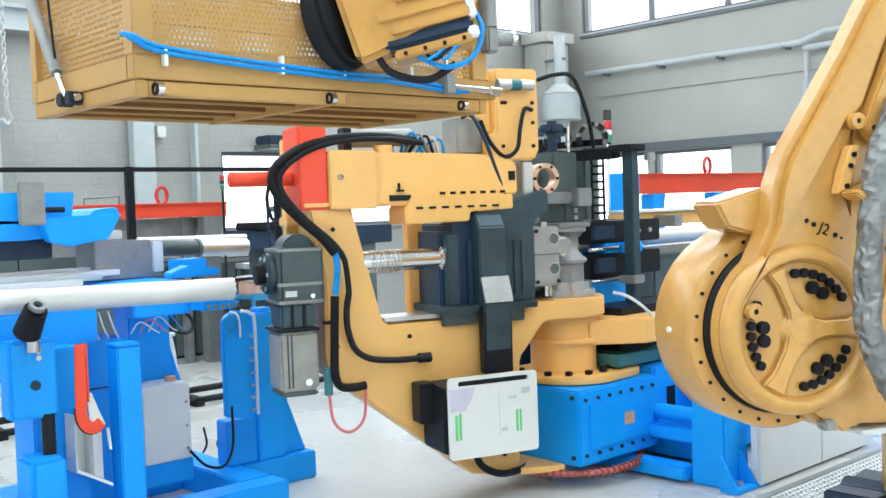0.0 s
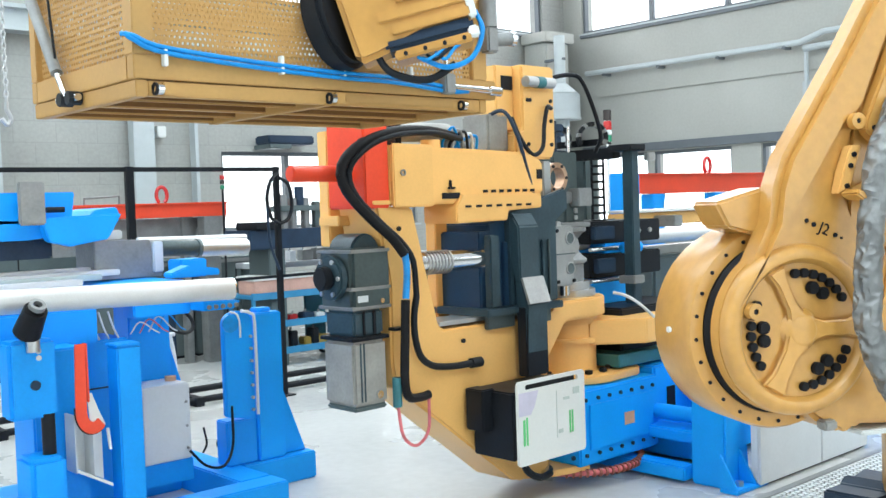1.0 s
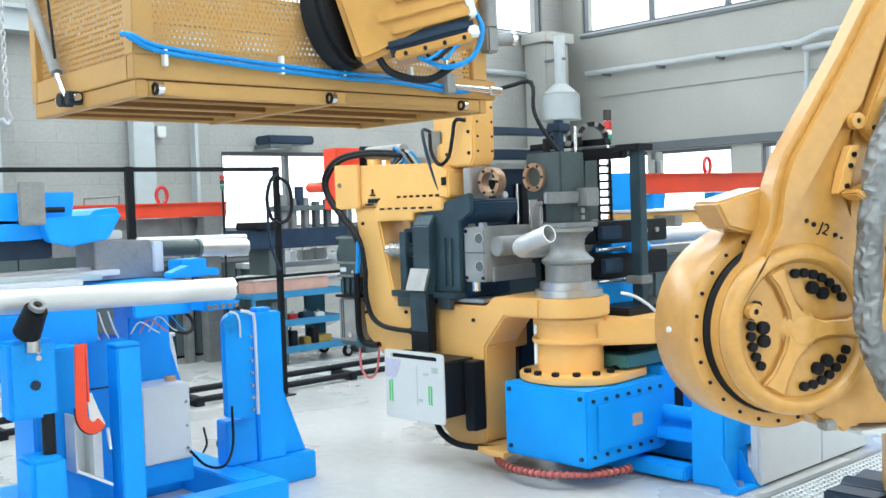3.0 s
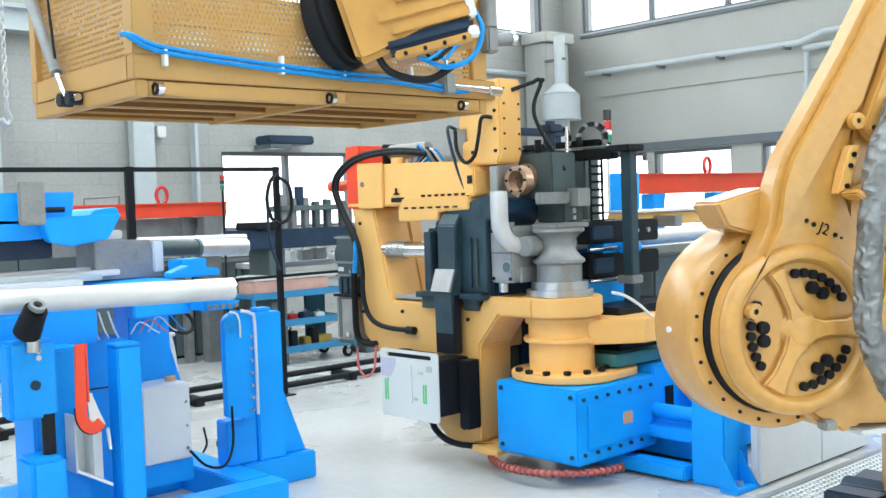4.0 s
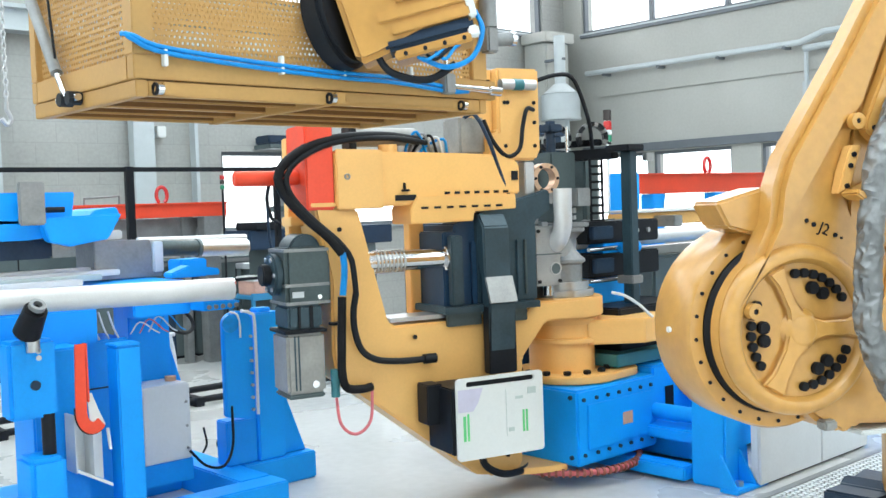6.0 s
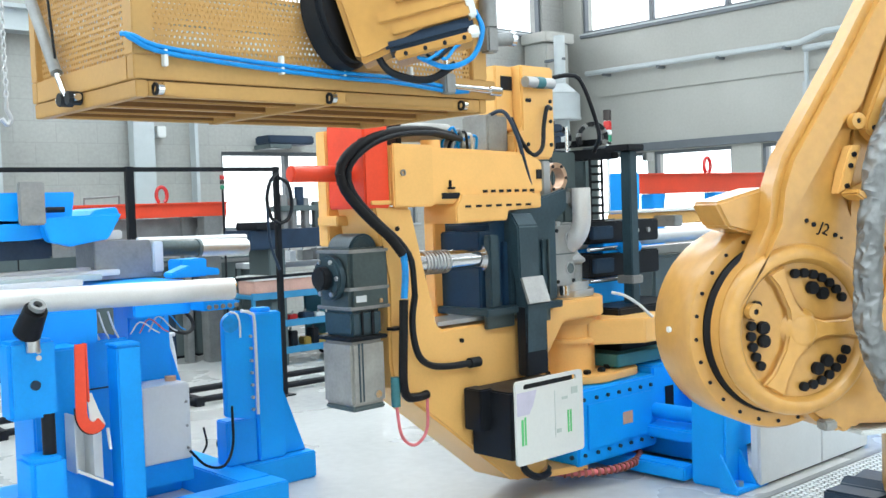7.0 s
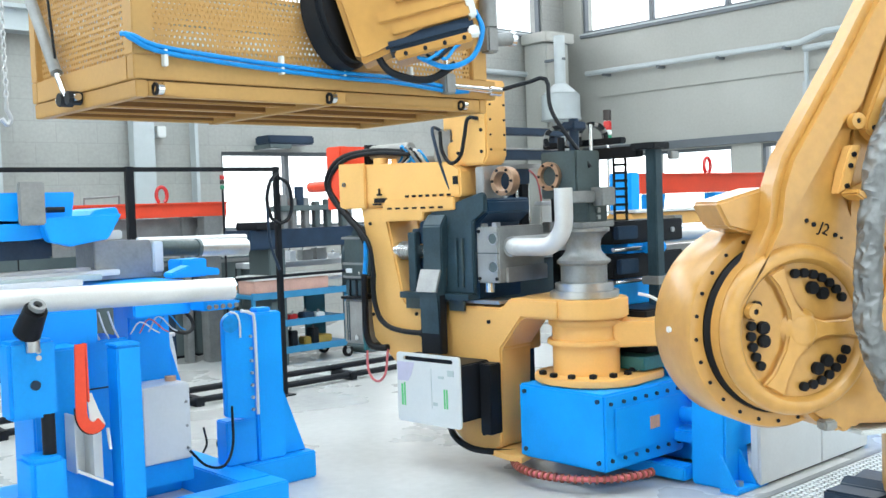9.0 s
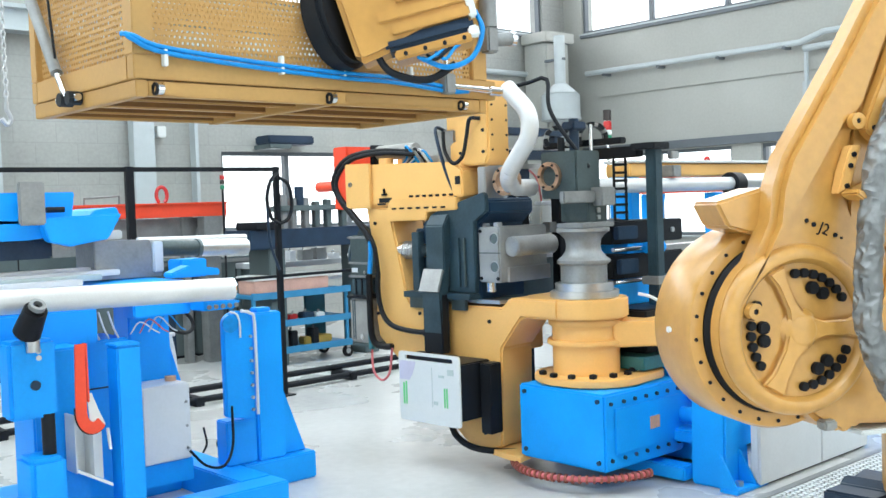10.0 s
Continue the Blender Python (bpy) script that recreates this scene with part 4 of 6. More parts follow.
# flat black patch: the dark of a hollow put into colour
part("head_recess", box(0.575, 0.66, 0.271, 0.276, 2.215, 2.29, 0), BPL, hd)
part("valve_cylinder", cyl((0.34, 0.36, 2.255), (0.56, 0.36, 2.255), 0.03), STL, hd, "silver and teal valve cylinder")
part("valve_band", cyl((0.42, 0.36, 2.255), (0.48, 0.36, 2.255), 0.032), TEAL, hd)
part("cable", pipe([(0.34, 0.345, 2.12), (0.40, 0.37, 2.12), (0.43, 0.37, 2.02), (0.46, 0.38, 1.90), (0.54, 0.38, 1.86), (0.62, 0.37, 1.94), (0.66, 0.34, 2.06)], 0.012), BPL, hd)
part("cable", pipe([(0.74, 0.20, 2.06), (0.72, 0.34, 2.09), (0.66, 0.38, 1.96), (0.60, 0.38, 1.80), (0.54, 0.37, 1.66), (0.50, 0.36, 1.58)], 0.011), NAVY, hd)
part("valve_block", box(0.62, 0.78, 0.08, 0.28, 1.88, 2.08, 0.01), GRY, hd)
for k in range(5):
    part("wire_loop", pipe([(0.80 + 0.03 * k, 0.2, 1.88), (0.84 + 0.04 * k, 0.24, 1.96 + 0.01 * k), (0.92 + 0.03 * k, 0.2, 1.93), (0.98 + 0.02 * k, 0.22, 1.885)], 0.008, n=5), (HOB, LGR, BPL, DST, HOB)[k], slide)
for o in (hd, *hd.children):
    o.data.transform(Matrix.Translation((-0.047, -0.054, 0)))
part("valve_bank", box(0.82, 1.1, 0.1, 0.2, 1.865, 1.93, 0.008), STL, slide)
part("jaw_plate", box(0.285, 0.35, 0.10, 0.27, 1.62, 1.83, 0.006), STL, slide)
part("jaw_plug", box(0.435, 0.475, 0.331, 0.336, 1.73, 1.78, 0), BPL, slide)
part("clamp_ring", ring((0.178, 0.16, 1.737), (0.178, 0.225, 1.737), 0.088, 0.060), BRZ, slide, "bronze clamp ring")
for k in range(6):
    a = k * math.pi / 3
    part("ring_bolt", cyl((0.178 + 0.074 * math.cos(a), 0.225, 1.737 + 0.074 * math.sin(a)), (0.178 + 0.074 * math.cos(a), 0.232, 1.737 + 0.074 * math.sin(a)), 0.009, seg=8), BPL, slide)
part("end_block", prism([(1.25, 1.60), (1.506, 1.60), (1.506, 1.905), (1.25, 1.90)], 0.331, 0.352, "xz", 0.006), YEL, slide)
part("top_motor", cyl((0.98, 0.17, 1.975), (1.36, 0.17, 1.975), 0.05, bv=0.006), GRY, slide, "grey cylindrical motor on the beam")
part("motor_flange", box(1.34, 1.38, 0.11, 0.23, 1.885, 2.03, 0.006), BPL, slide)
part("boss", cyl((1.18, 0.26, 1.86), (1.18, 0.26, 1.93), 0.05), YEL, slide)
# dark die holder on the slide
dh = part("die_holder", prism([(0.33, 1.025), (0.89, 1.025), (0.89, 1.46), (0.82, 1.46), (0.82, 1.50), (0.74, 1.525), (0.26, 1.64), (0.24, 1.62), (0.24, 1.55), (0.33, 1.48)], -0.12, 0.29, "xz", 0.008), DNV, slide, "dark green-grey clamp die holder")
for k in range(3):
    part("rib", box(0.46 + 0.12 * k, 0.49 + 0.12 * k, 0.291, 0.312, 1.06, 1.40, 0.003), DNV, dh)
part("base_plate", box(0.34, 0.93, -0.1, 0.38, 1.024, 1.062, 0.004), DGN, dh)
part("base_front", box(0.41, 0.53, 0.322, 0.35, 0.955, 1.03, 0.004), GRN, dh)
part("base_front", box(0.70, 0.905, 0.322, 0.35, 0.955, 1.03, 0.004), GRN, dh)
cd = part("clamp_die", box(0.15, 0.325, -0.14, 0.31, 1.13, 1.465, 0.01), DIE, slide, "machined steel clamp die with round holes")
for z in (1.395, 1.225):
    part("die_hole", cyl((0.19, 0.31, z), (0.19, 0.313, z), 0.030), DGR, cd)
    part("die_hole_rim", ring((0.19, 0.31, z), (0.19, 0.316, z), 0.037, 0.030), STL, cd)
part("top_stud", box(0.20, 0.24, 0.22, 0.26, 1.465, 1.49, 0.003), STL, cd)
part("top_stud", box(0.30, 0.33, 0.22, 0.26, 1.465, 1.485, 0.003), STL, cd)
part("die_step", box(0.13, 0.15, -0.14, 0.25, 1.13, 1.22, 0.004), STL, cd)
part("groove_bar", cyl((0.10, 0.26, 1.345), (0.10, -0.12, 1.345), 0.06, seg=24, bv=0.006), DIE, cd)
part("plunger", cyl((0.235, 0.30, 1.075), (0.235, 0.30, 1.13), 0.03, seg=16), CHR, cd)
part("die_seam", box(0.148, 0.327, 0.3105, 0.3125, 1.305, 1.312, 0), DGR, cd)
for u, z in ((0.30, 1.44), (0.30, 1.155), (0.165, 1.155)):
    part("die_screw", cyl((u, 0.31, z), (u, 0.318, z), 0.011, seg=8), BPL, cd)
pl = part("holder_plate", prism([(0.33, 1.064), (0.70, 1.064), (0.70, 1.545), (0.62, 1.58), (0.25, 1.675), (0.23, 1.655), (0.23, 1.56), (0.33, 1.50)], 0.300, 0.335, "xz", 0.006), DGN, slide, "grey-green front plate of the die holder")
part("plate_rib", box(0.40, 0.415, 0.336, 0.350, 1.10, 1.40, 0.003), GRN, pl)
part("plate_rib", box(0.45, 0.465, 0.336, 0.350, 1.10, 1.40, 0.003), DGN, pl)
part("plate_rib", box(0.545, 0.56, 0.336, 0.350, 1.10, 1.38, 0.003), GRN, pl)
part("guide_block", box(0.80, 0.87, 0.300, 0.35, 1.064, 1.44, 0.006), DGN, slide)
# dark bracket in front
br = part("bracket", prism([(0.365, 0.69), (0.425, 0.69), (0.44, 1.07), (0.395, 1.19), (0.39, 1.48), (0.34, 1.55), (-0.02, 1.62), (-0.02, 1.52), (0.16, 1.48), (0.29, 1.38), (0.35, 1.2)], 0.536, 0.698, "yz", 0.008), DGN, slide, "dark green-black steel bracket")
part("band", box(0.532, 0.702, 0.362, 0.430, 0.69, 1.06, 0.006), BPL, br)
part("tilted_plate", prism([(0.398, 1.205), (0.446, 1.072), (0.462, 1.076), (0.412, 1.212)], 0.536, 0.702, "yz", 0.001), DIE, br, "tilted bare steel plate")
# ---- tube loading station with blue frame ----
ls = thing("loading_station", "blue painted tube loading station on a welded base frame", "machine", (2.6, 5.0, 0))
part("base_beam", box(1.2, 3.0, 4.63, 4.80, 0.0, 0.16, 0.008), BLU, ls)
part("base_beam", box(2.80, 3.0, 4.802, 5.75, 0.0, 0.16, 0.008), BLU, ls)
part("base_beam", box(1.2, 2.798, 5.45, 5.75, 0.0, 0.155, 0.008), BLU, ls)
part("base_beam", box(3.002, 3.49, 5.08, 5.26, 0.0, 0.16, 0.008), BLU, ls)
part("square_post", box(2.07, 2.19, 4.63, 4.75, 0.162, 0.985, 0.008), BLU, ls, "blue square post")
part("post_cap", box(2.067, 2.193, 4.627, 4.753, 0.986, 0.998, 0.003), BLU, ls)
def CS(bm):
    bm.transform(pose(-0.065, 0, 0))
    return bm


# column with a rounded guard plate
col = part("column", CS(box(3.18, 3.36, 5.10, 5.26, 0.162, 1.02, 0.008)), BLU, ls, "blue column with a rounded guard plate")
part("gusset", CS(prism([(3.36, 0.162), (3.53, 0.162), (3.36, 0.62)], 5.15, 5.19)), BLU, col)
gp = [(2.95, 0.46), (3.14, 0.42), (3.14, 0.98)] + [(3.045 + 0.095 * math.cos(a), 0.98 + 0.07 * math.sin(a)) for a in [math.radians(15 + 15 * k) for k in range(11)]] + [(2.95, 0.98)]
part("guard_plate", CS(prism(gp, 5.06, 5.10, "xz", 0.008)), BLU, col)
part("guard_disc", CS(cyl((2.99, 5.055, 0.985), (2.99, 5.04, 0.985), 0.05)), HOB, col, "dark rounded cover")
part("guide_strip", CS(pipe([(3.06, 5.045, 1.05), (3.12, 5.045, 1.03), (3.145, 5.045, 0.96), (3.145, 5.045, 0.45)], 0.009, n=5)), LGR, col)
part("guide_strip", CS(pipe([(2.99, 5.048, 1.05), (3.035, 5.048, 1.03), (3.05, 5.048, 0.97), (3.05, 5.048, 0.90)], 0.006, n=5)), WHT, col)
for k in range(7):
    part("bolt", CS(cyl((3.12, 5.06, 0.48 + 0.07 * k), (3.12, 5.045, 0.48 + 0.07 * k), 0.009, seg=8)), STL, col)
part("column_cap", CS(box(3.22, 3.31, 5.13, 5.22, 1.02, 1.045, 0.006)), BLU, col)
part("side_block", CS(box(2.98, 3.18, 5.12, 5.24, 0.162, 0.42, 0.008)), BLU, col)
part("cable", pipe([(2.92, 5.06, 0.52), (2.91, 5.05, 0.30), (2.82, 5.0, 0.21), (2.70, 4.98, 0.24), (2.60, 4.96, 0.34)], 0.0075), BPL, ls)
part("cable", pipe([(3.0, 5.3, 0.2), (2.95, 5.28, 0.28), (3.1, 5.3, 0.32)], 0.012), BPL, ls)
# electric box
eb = thing("control_cabinet", "pale grey steel electric cabinet on the blue frame", "cabinet", (2.45, 4.95, 0.15))
part("body", box(2.36, 2.64, 5.02, 5.40, 0.29, 0.70, 0.006), LGR, eb)
part("bearer", box(2.34, 2.66, 5.04, 5.38, 0.162, 0.288, 0.006), BLU, eb, "blue steel bearer")
part("door", box(2.365, 2.635, 5.006, 5.018, 0.296, 0.694, 0.004), LGR, eb)
for z in (0.35, 0.47, 0.6):
    part("lock", cyl((2.61, 5.004, z), (2.61, 4.998, z), 0.008, seg=8), DST, eb)
part("gland", cyl((2.6, 5.15, 0.70), (2.6, 5.15, 0.725), 0.03), WOD, eb)
part("handle", pipe([(2.75, 5.1, 0.28), (2.775, 5.1, 0.33), (2.76, 5.1, 0.42)], 0.006), BPL, eb)
# main blue column with red chute
part("body", box(1.86, 2.30, 4.99, 5.30, 0.162, 0.985, 0.01), BLU, ls)
part("column", box(1.70, 1.95, 4.72, 4.985, 0.162, 1.0, 0.01), BLU, ls)
arc = [(1.912 + 0.08 * math.cos(radians(q)), 0.715 + 0.105 * math.sin(radians(q))) for q in range(180, 316, 15)]
inn = [(1.915 + 0.03 * math.cos(radians(q)), 0.715 + 0.05 * math.sin(radians(q))) for q in range(315, 179, -27)]
ch_ = part("chute", prism([(1.842, 1.03)] + arc + inn + [(1.888, 1.03)], 4.56, 4.572, "xz", 0.002), RED, ls, "curved red plastic chute plate")
part("chute_edge", pipe([(1.832, 4.57, 0.74)] + [(x, 4.57, z) for x, z in arc], 0.005, n=2, seg=6), BPL, ch_)
part("chute_strip", box(1.89, 1.90, 4.562, 4.60, 0.76, 1.03, 0.002), RED, ch_)
part("chute_side", prism([(1.893, 0.79), (1.915, 0.80), (1.945, 0.715), (1.975, 0.645), (1.94, 0.625), (1.90, 0.68)], 4.575, 4.58, "xz", 0.001), WHT, ch_, "white curved side plate")
part("tray", prism([(1.846, 0.45), (2.01, 0.355), (2.01, 0.34), (1.846, 0.435)], 4.60, 4.716, "xz", 0.002), WHT, ls, "sloping white tray")
part("tray_back", prism([(1.846, 0.452), (2.01, 0.357), (2.01, 0.62), (1.846, 0.70)], 4.706, 4.716, "xz", 0.002), LGR, ls)
part("tray_side", box(1.838, 1.845, 4.60, 4.716, 0.43, 0.70, 0.002), LGR, ls)
part("tray_side", box(1.922, 1.928, 4.60, 4.705, 0.405, 0.60, 0.002), LGR, ls)
part("tray_strut", cyl((1.99, 4.59, 0.62), (2.00, 4.59, 0.52), 0.008, seg=8), LGR, ls)
# roller lever unit
ru = part("lever_housing", box(1.55, 1.76, 4.57, 4.70, 0.72, 1.07, 0.015), BLU, ls)
part("pivot", cyl((1.66, 4.57, 0.87), (1.66, 4.56, 0.87), 0.022), NAVY, ru)
for z in (0.96, 0.99):
    part("screw", cyl((1.68, 4.57, z + 0.03), (1.68, 4.562, z + 0.03), 0.012, seg=10), STL, ru)
part("lever_foot", box(1.60, 1.76, 4.50, 4.70, 0.30, 0.55, 0.02), BLU, ls)
part("lever_bar", cyl((1.72, 4.6, 0.55), (1.72, 4.6, 0.74), 0.03), BPL, ls)
part("lever_base", box(1.2, 1.9, 4.45, 4.628, 0.0, 0.30, 0.01), BLU, ls)
rk = part("roller_stem", cyl((1.655, 4.56, 1.02), (1.655, 4.56, 1.12), 0.03), STL, ls)
part("roller", cyl((1.632, 4.57, 1.10), (1.645, 4.465, 1.222), 0.062, r2=0.05, bv=0.012), BLK, ls, "black rubber support roller")
part("roller_cap", ring((1.645, 4.467, 1.220), (1.647, 4.452, 1.238), 0.036, 0.02), DST, ls)
part("blue_web", box(1.2, 2.1, 4.9, 5.2, 0.985, 1.16, 0.01), BLU, ls)
part("side_wheel", cyl((1.40, 4.5, 1.0), (1.40, 4.44, 1.0), 0.06), BLK, ls)
# long tube lying on the station
tb = thing("long_tube", "long bright aluminium tube lying on the loading station", "tube", (2.0, 4.63, 1.2))
part("tube", pipe([(0.6, 4.73, 1.262), (2.70, 4.63, 1.215)], 0.056, seg=28, smooth=False, hollow=0.05), ALU, tb)
for k in range(4):
    t2 = thing("rack_bar", "flat aluminium bar lying in the rack", "bar", (1.7, 5.1, 1.3), group="rack bars")
    part("bar", box(0.9, 2.05 + 0.16 * k, 4.93 + 0.14 * k, 5.03 + 0.14 * k, 1.27 + 0.012 * k, 1.30 + 0.012 * k, 0.004), (ALU, GPR, ALU, ALU)[k], t2)
rk2 = thing("rack_table", "blue rack table carrying the bars", "table", (1.7, 5.2, 0))
part("top", box(0.8, 2.6, 4.92, 5.7, 1.18, 1.26, 0.008), BLU, rk2)
part("leg", box(2.42, 2.66, 5.25, 5.44, 0.16, 1.18, 0.008), BLU, rk2)
part("leg", box(1.0, 1.2, 5.25, 5.44, 0.16, 1.18, 0.008), BLU, rk2)
part("gusset", prism([(2.66, 0.60), (2.76, 0.60), (2.66, 0.95)], 5.3, 5.32), BLU, rk2)
# steel block with mandrel cylinder
mbk = thing("mandrel_unit", "machined grey steel block with a mandrel cylinder", "machine unit", (2.6, 5.25, 1.26))
part("block", prism([(2.27, 1.265), (2.66, 1.265), (2.66, 1.29), (2.61, 1.32), (2.595, 1.47), (2.27, 1.48)], 5.30, 5.55, "xz", 0.006), DST, mbk)
part("cylinder", cyl((2.595, 5.36, 1.42), (2.95, 5.36, 1.405), 0.046), GRN, mbk, "dark oiled cylinder")
part("cylinder_band", cyl((2.905, 5.36, 1.4065), (2.925, 5.36, 1.406), 0.053), DGR, mbk)
part("guide_plate", box(2.60, 2.66, 5.28, 5.33, 1.29, 1.46, 0.006), LGR, mbk)
part("cylinder_tip", cyl((2.92, 5.36, 1.407), (3.24, 5.36, 1.398), 0.05, bv=0.006), STL, mbk)
part("tube", cyl((2.60, 5.47, 1.46), (3.30, 5.47, 1.45), 0.022), ALU, mbk)
part("small_block", box(2.36, 2.48, 5.40, 5.5, 1.48, 1.53, 0.006), LGR, mbk)
part("tube_end", ring((2.695, 4.6302, 1.2151), (2.702, 4.6299, 1.2149), 0.0575, 0.05), CHR, tb, "bright cut tube end")
# clamp jaws in blue
jw = thing("tube_gripper", "blue tube gripper jaws at the tube's end", "gripper", (2.7, 4.85, 1.2))
part("arm", box(2.64, 2.80, 5.05, 5.20, 1.261, 1.36, 0.008), BLU, jw)
part("jaw", prism([(2.50, 1.30), (2.60, 1.335), (2.78, 1.31), (2.78, 1.275), (2.50, 1.275)], 4.88, 4.98, "xz", 0.006), BLU, jw)
part("lower_jaw", prism([(2.60, 1.10), (2.78, 1.10), (2.82, 1.14), (2.60, 1.16)], 4.74, 4.9, "xz", 0.006), BLU, jw)
part("body", box(2.3, 2.62, 4.92, 5.05, 1.08, 1.178, 0.008), BLU, jw)
for k in range(5):
    part("screw", cyl((2.62 + 0.04 * k, 4.73, 1.12), (2.62 + 0.04 * k, 4.72, 1.12), 0.012, seg=8), DST, jw)
# upper blue trough
tr = thing("feeding_trough", "blue V-shaped feeding trough with a grey end plate", "trough", (1.9, 5.2, 0))
part("trough", prism([(1.2, 1.50), (1.90, 1.50), (2.30, 1.55), (2.38, 1.62), (2.36, 1.655), (2.24, 1.64), (2.2, 1.60), (1.9, 1.60), (1.2, 1.64)], 5.2, 5.7, "xz", 0.006), BLU, tr)
part("front_lip", prism([(1.93, 1.61), (1.97, 1.49), (2.08, 1.46), (2.28, 1.49), (2.36, 1.62)], 5.13, 5.198, "xz", 0.006), BLU, tr)
part("end_wall", prism([(1.92, 1.60), (2.14, 1.60), (2.16, 1.74), (1.94, 1.74)], 5.25, 5.33, "xz", 0.006), BLU, tr)
part("plate", box(1.82, 1.95, 5.10, 5.128, 1.575, 1.79, 0.008), DST, tr, "grey steel end plate")
part("pin", cyl((1.99, 5.2, 1.65), (2.08, 5.2, 1.65), 0.015), BPL, tr)
part("side", box(1.2, 1.97, 5.2, 5.245, 1.58, 1.74, 0.006), BLU, tr)
part("support", box(1.3, 1.5, 5.4, 5.6, 1.26, 1.5, 0.008), BLU, tr)
part("under_block", box(1.5, 2.05, 5.3, 5.6, 1.40, 1.5, 0.01), NAVY, tr)
# hand wheel and small frame behind
hw = thing("hand_trolley", "small blue hand trolley with a cable coil", "trolley", (3.5, 6.95, 0))
part("handle_bar", cyl((3.40, 6.9, 0.735), (3.53, 6.9, 0.73), 0.016), LGR, hw)
part("frame", pipe([(3.49, 6.9, 0.73), (3.515, 6.9, 0.60), (3.53, 6.9, 0.45), (3.56, 6.9, 0.08)], 0.018), LGR, hw, "pale blue bent frame tube")
part("frame", pipe([(3.39, 6.95, 0.73), (3.39, 6.95, 0.40), (3.40, 6.95, 0.08)], 0.016, smooth=False), NAVY, hw)
part("back_plate", box(3.42, 3.60, 7.0, 7.03, 0.10, 0.92, 0.006), NAVY, hw)
part("coil", pipe([(3.545 + 0.115 * math.cos(a), 6.85 + 0.03 * math.sin(a), 0.83 + 0.085 * math.sin(a) - 0.03 * math.cos(a)) for a in [2 * math.pi * k / 18 for k in range(19)]], 0.014), BPL, hw, "black cable coil")
part("hook", pipe([(3.40, 6.9, 0.50), (3.46, 6.88, 0.47), (3.50, 6.88, 0.42), (3.53, 6.88, 0.38)], 0.014), BPL, hw)
for x in (3.40, 3.56):
    part("wheel", cyl((x, 6.93, 0.07), (x, 6.98, 0.07), 0.07), BLK, hw)

# loose wires under the tube
for k in range(4):
    part("wire", pipe([(2.30 + 0.05 * k, 4.97, 1.0), (2.34 + 0.05 * k, 4.94, 1.06 + 0.01 * k), (2.42 + 0.05 * k, 4.95, 1.01), (2.46 + 0.05 * k, 4.97, 0.99)], 0.0035, n=5), (WHT, PNK, LGR, HOB)[k], ls)
for k in range(3):
    part("white_tube", pipe([(2.08 + 0.05 * k, 4.96, 1.13), (2.10 + 0.05 * k, 4.95, 1.05), (2.13 + 0.05 * k, 4.96, 0.99)], 0.005, n=4), LGR, ls)
part("body_seam", box(1.96, 2.30, 4.985, 4.989, 0.74, 0.748, 0), NAVY, ls)
for z in (0.3, 0.5, 0.9):
    part("body_bolt", cyl((2.27, 4.99, z), (2.27, 4.98, z), 0.01, seg=8), STL, ls)
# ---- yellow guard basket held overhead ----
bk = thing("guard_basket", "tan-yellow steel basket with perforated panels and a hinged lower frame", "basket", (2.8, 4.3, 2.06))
X0, X1, Y0, Y1 = 1.82, 3.74, 3.78, 4.83


def rail(x0, x1, y0, y1, z0, z1, n="frame_bar"):
    return part(n, box(x0, x1, y0, y1, z0, z1, 0.004), TAN, bk)


# lower frame
for y in (Y0, Y1 - 0.05):
    rail(X0 + 0.05, X1 - 0.05, y, y + 0.05, 2.075, 2.135)
for x in (X0, 2.72, X1 - 0.05):
    rail(x, x + 0.05, Y0, Y1, 2.070, 2.138)
rail(X0 + 0.05, X1 - 0.05, 4.28, 4.33, 2.08, 2.13)
# shade under the basket put into colour: a brown sheet above the bars
tray_sheet = mat("shade_brown_paint", (0.20, 0.088, 0.022), 0.6, var=0.2, scale=5)
part("tray_sheet", box(X0 + 0.03, X1 - 0.03, Y0 + 0.03, Y1 - 0.03, 2.128, 2.138, 0), tray_sheet, bk, "brown sheet painted for the shade inside the lower frame")
# brown strips laid on bars and ribs, painted as their shaded inner sides
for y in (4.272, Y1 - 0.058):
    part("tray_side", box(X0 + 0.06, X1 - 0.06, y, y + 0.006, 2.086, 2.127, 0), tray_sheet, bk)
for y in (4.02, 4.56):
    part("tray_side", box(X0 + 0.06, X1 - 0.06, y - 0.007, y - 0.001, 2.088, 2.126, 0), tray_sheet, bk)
    rail(X0 + 0.05, 2.718, y, y + 0.02, 2.080, 2.127, "tray_rib")
    rail(2.772, X1 - 0.05, y, y + 0.02, 2.080, 2.127, "tray_rib")
# upper frame
for y in (Y0 - 0.01, Y1 - 0.06):
    rail(X0 - 0.01, X1 + 0.06, y, y + 0.06, 2.1395, 2.235)
for x in (X0 - 0.011, X1 - 0.03):
    rail(x, x + 0.06, Y0 + 0.051, Y1 - 0.061, 2.1395, 2.233)
rail(X0 - 0.011, X0 + 0.075, Y0 - 0.012, Y0 + 0.07, 2.236, 3.2, "corner_post")
rail(X0 - 0.011, X0 + 0.05, Y1 - 0.07, Y1, 2.236, 3.2, "corner_post")
rail(X1 - 0.10, X1 - 0.0, Y0 - 0.012, Y0 + 0.07, 2.236, 3.0, "corner_post")
rail(X1 - 0.06, X1, Y1 - 0.07, Y1, 2.236, 3.0, "corner_post")
rail(X0 + 0.08, X1 - 0.11, Y0, Y0 + 0.04, 2.56, 2.64)
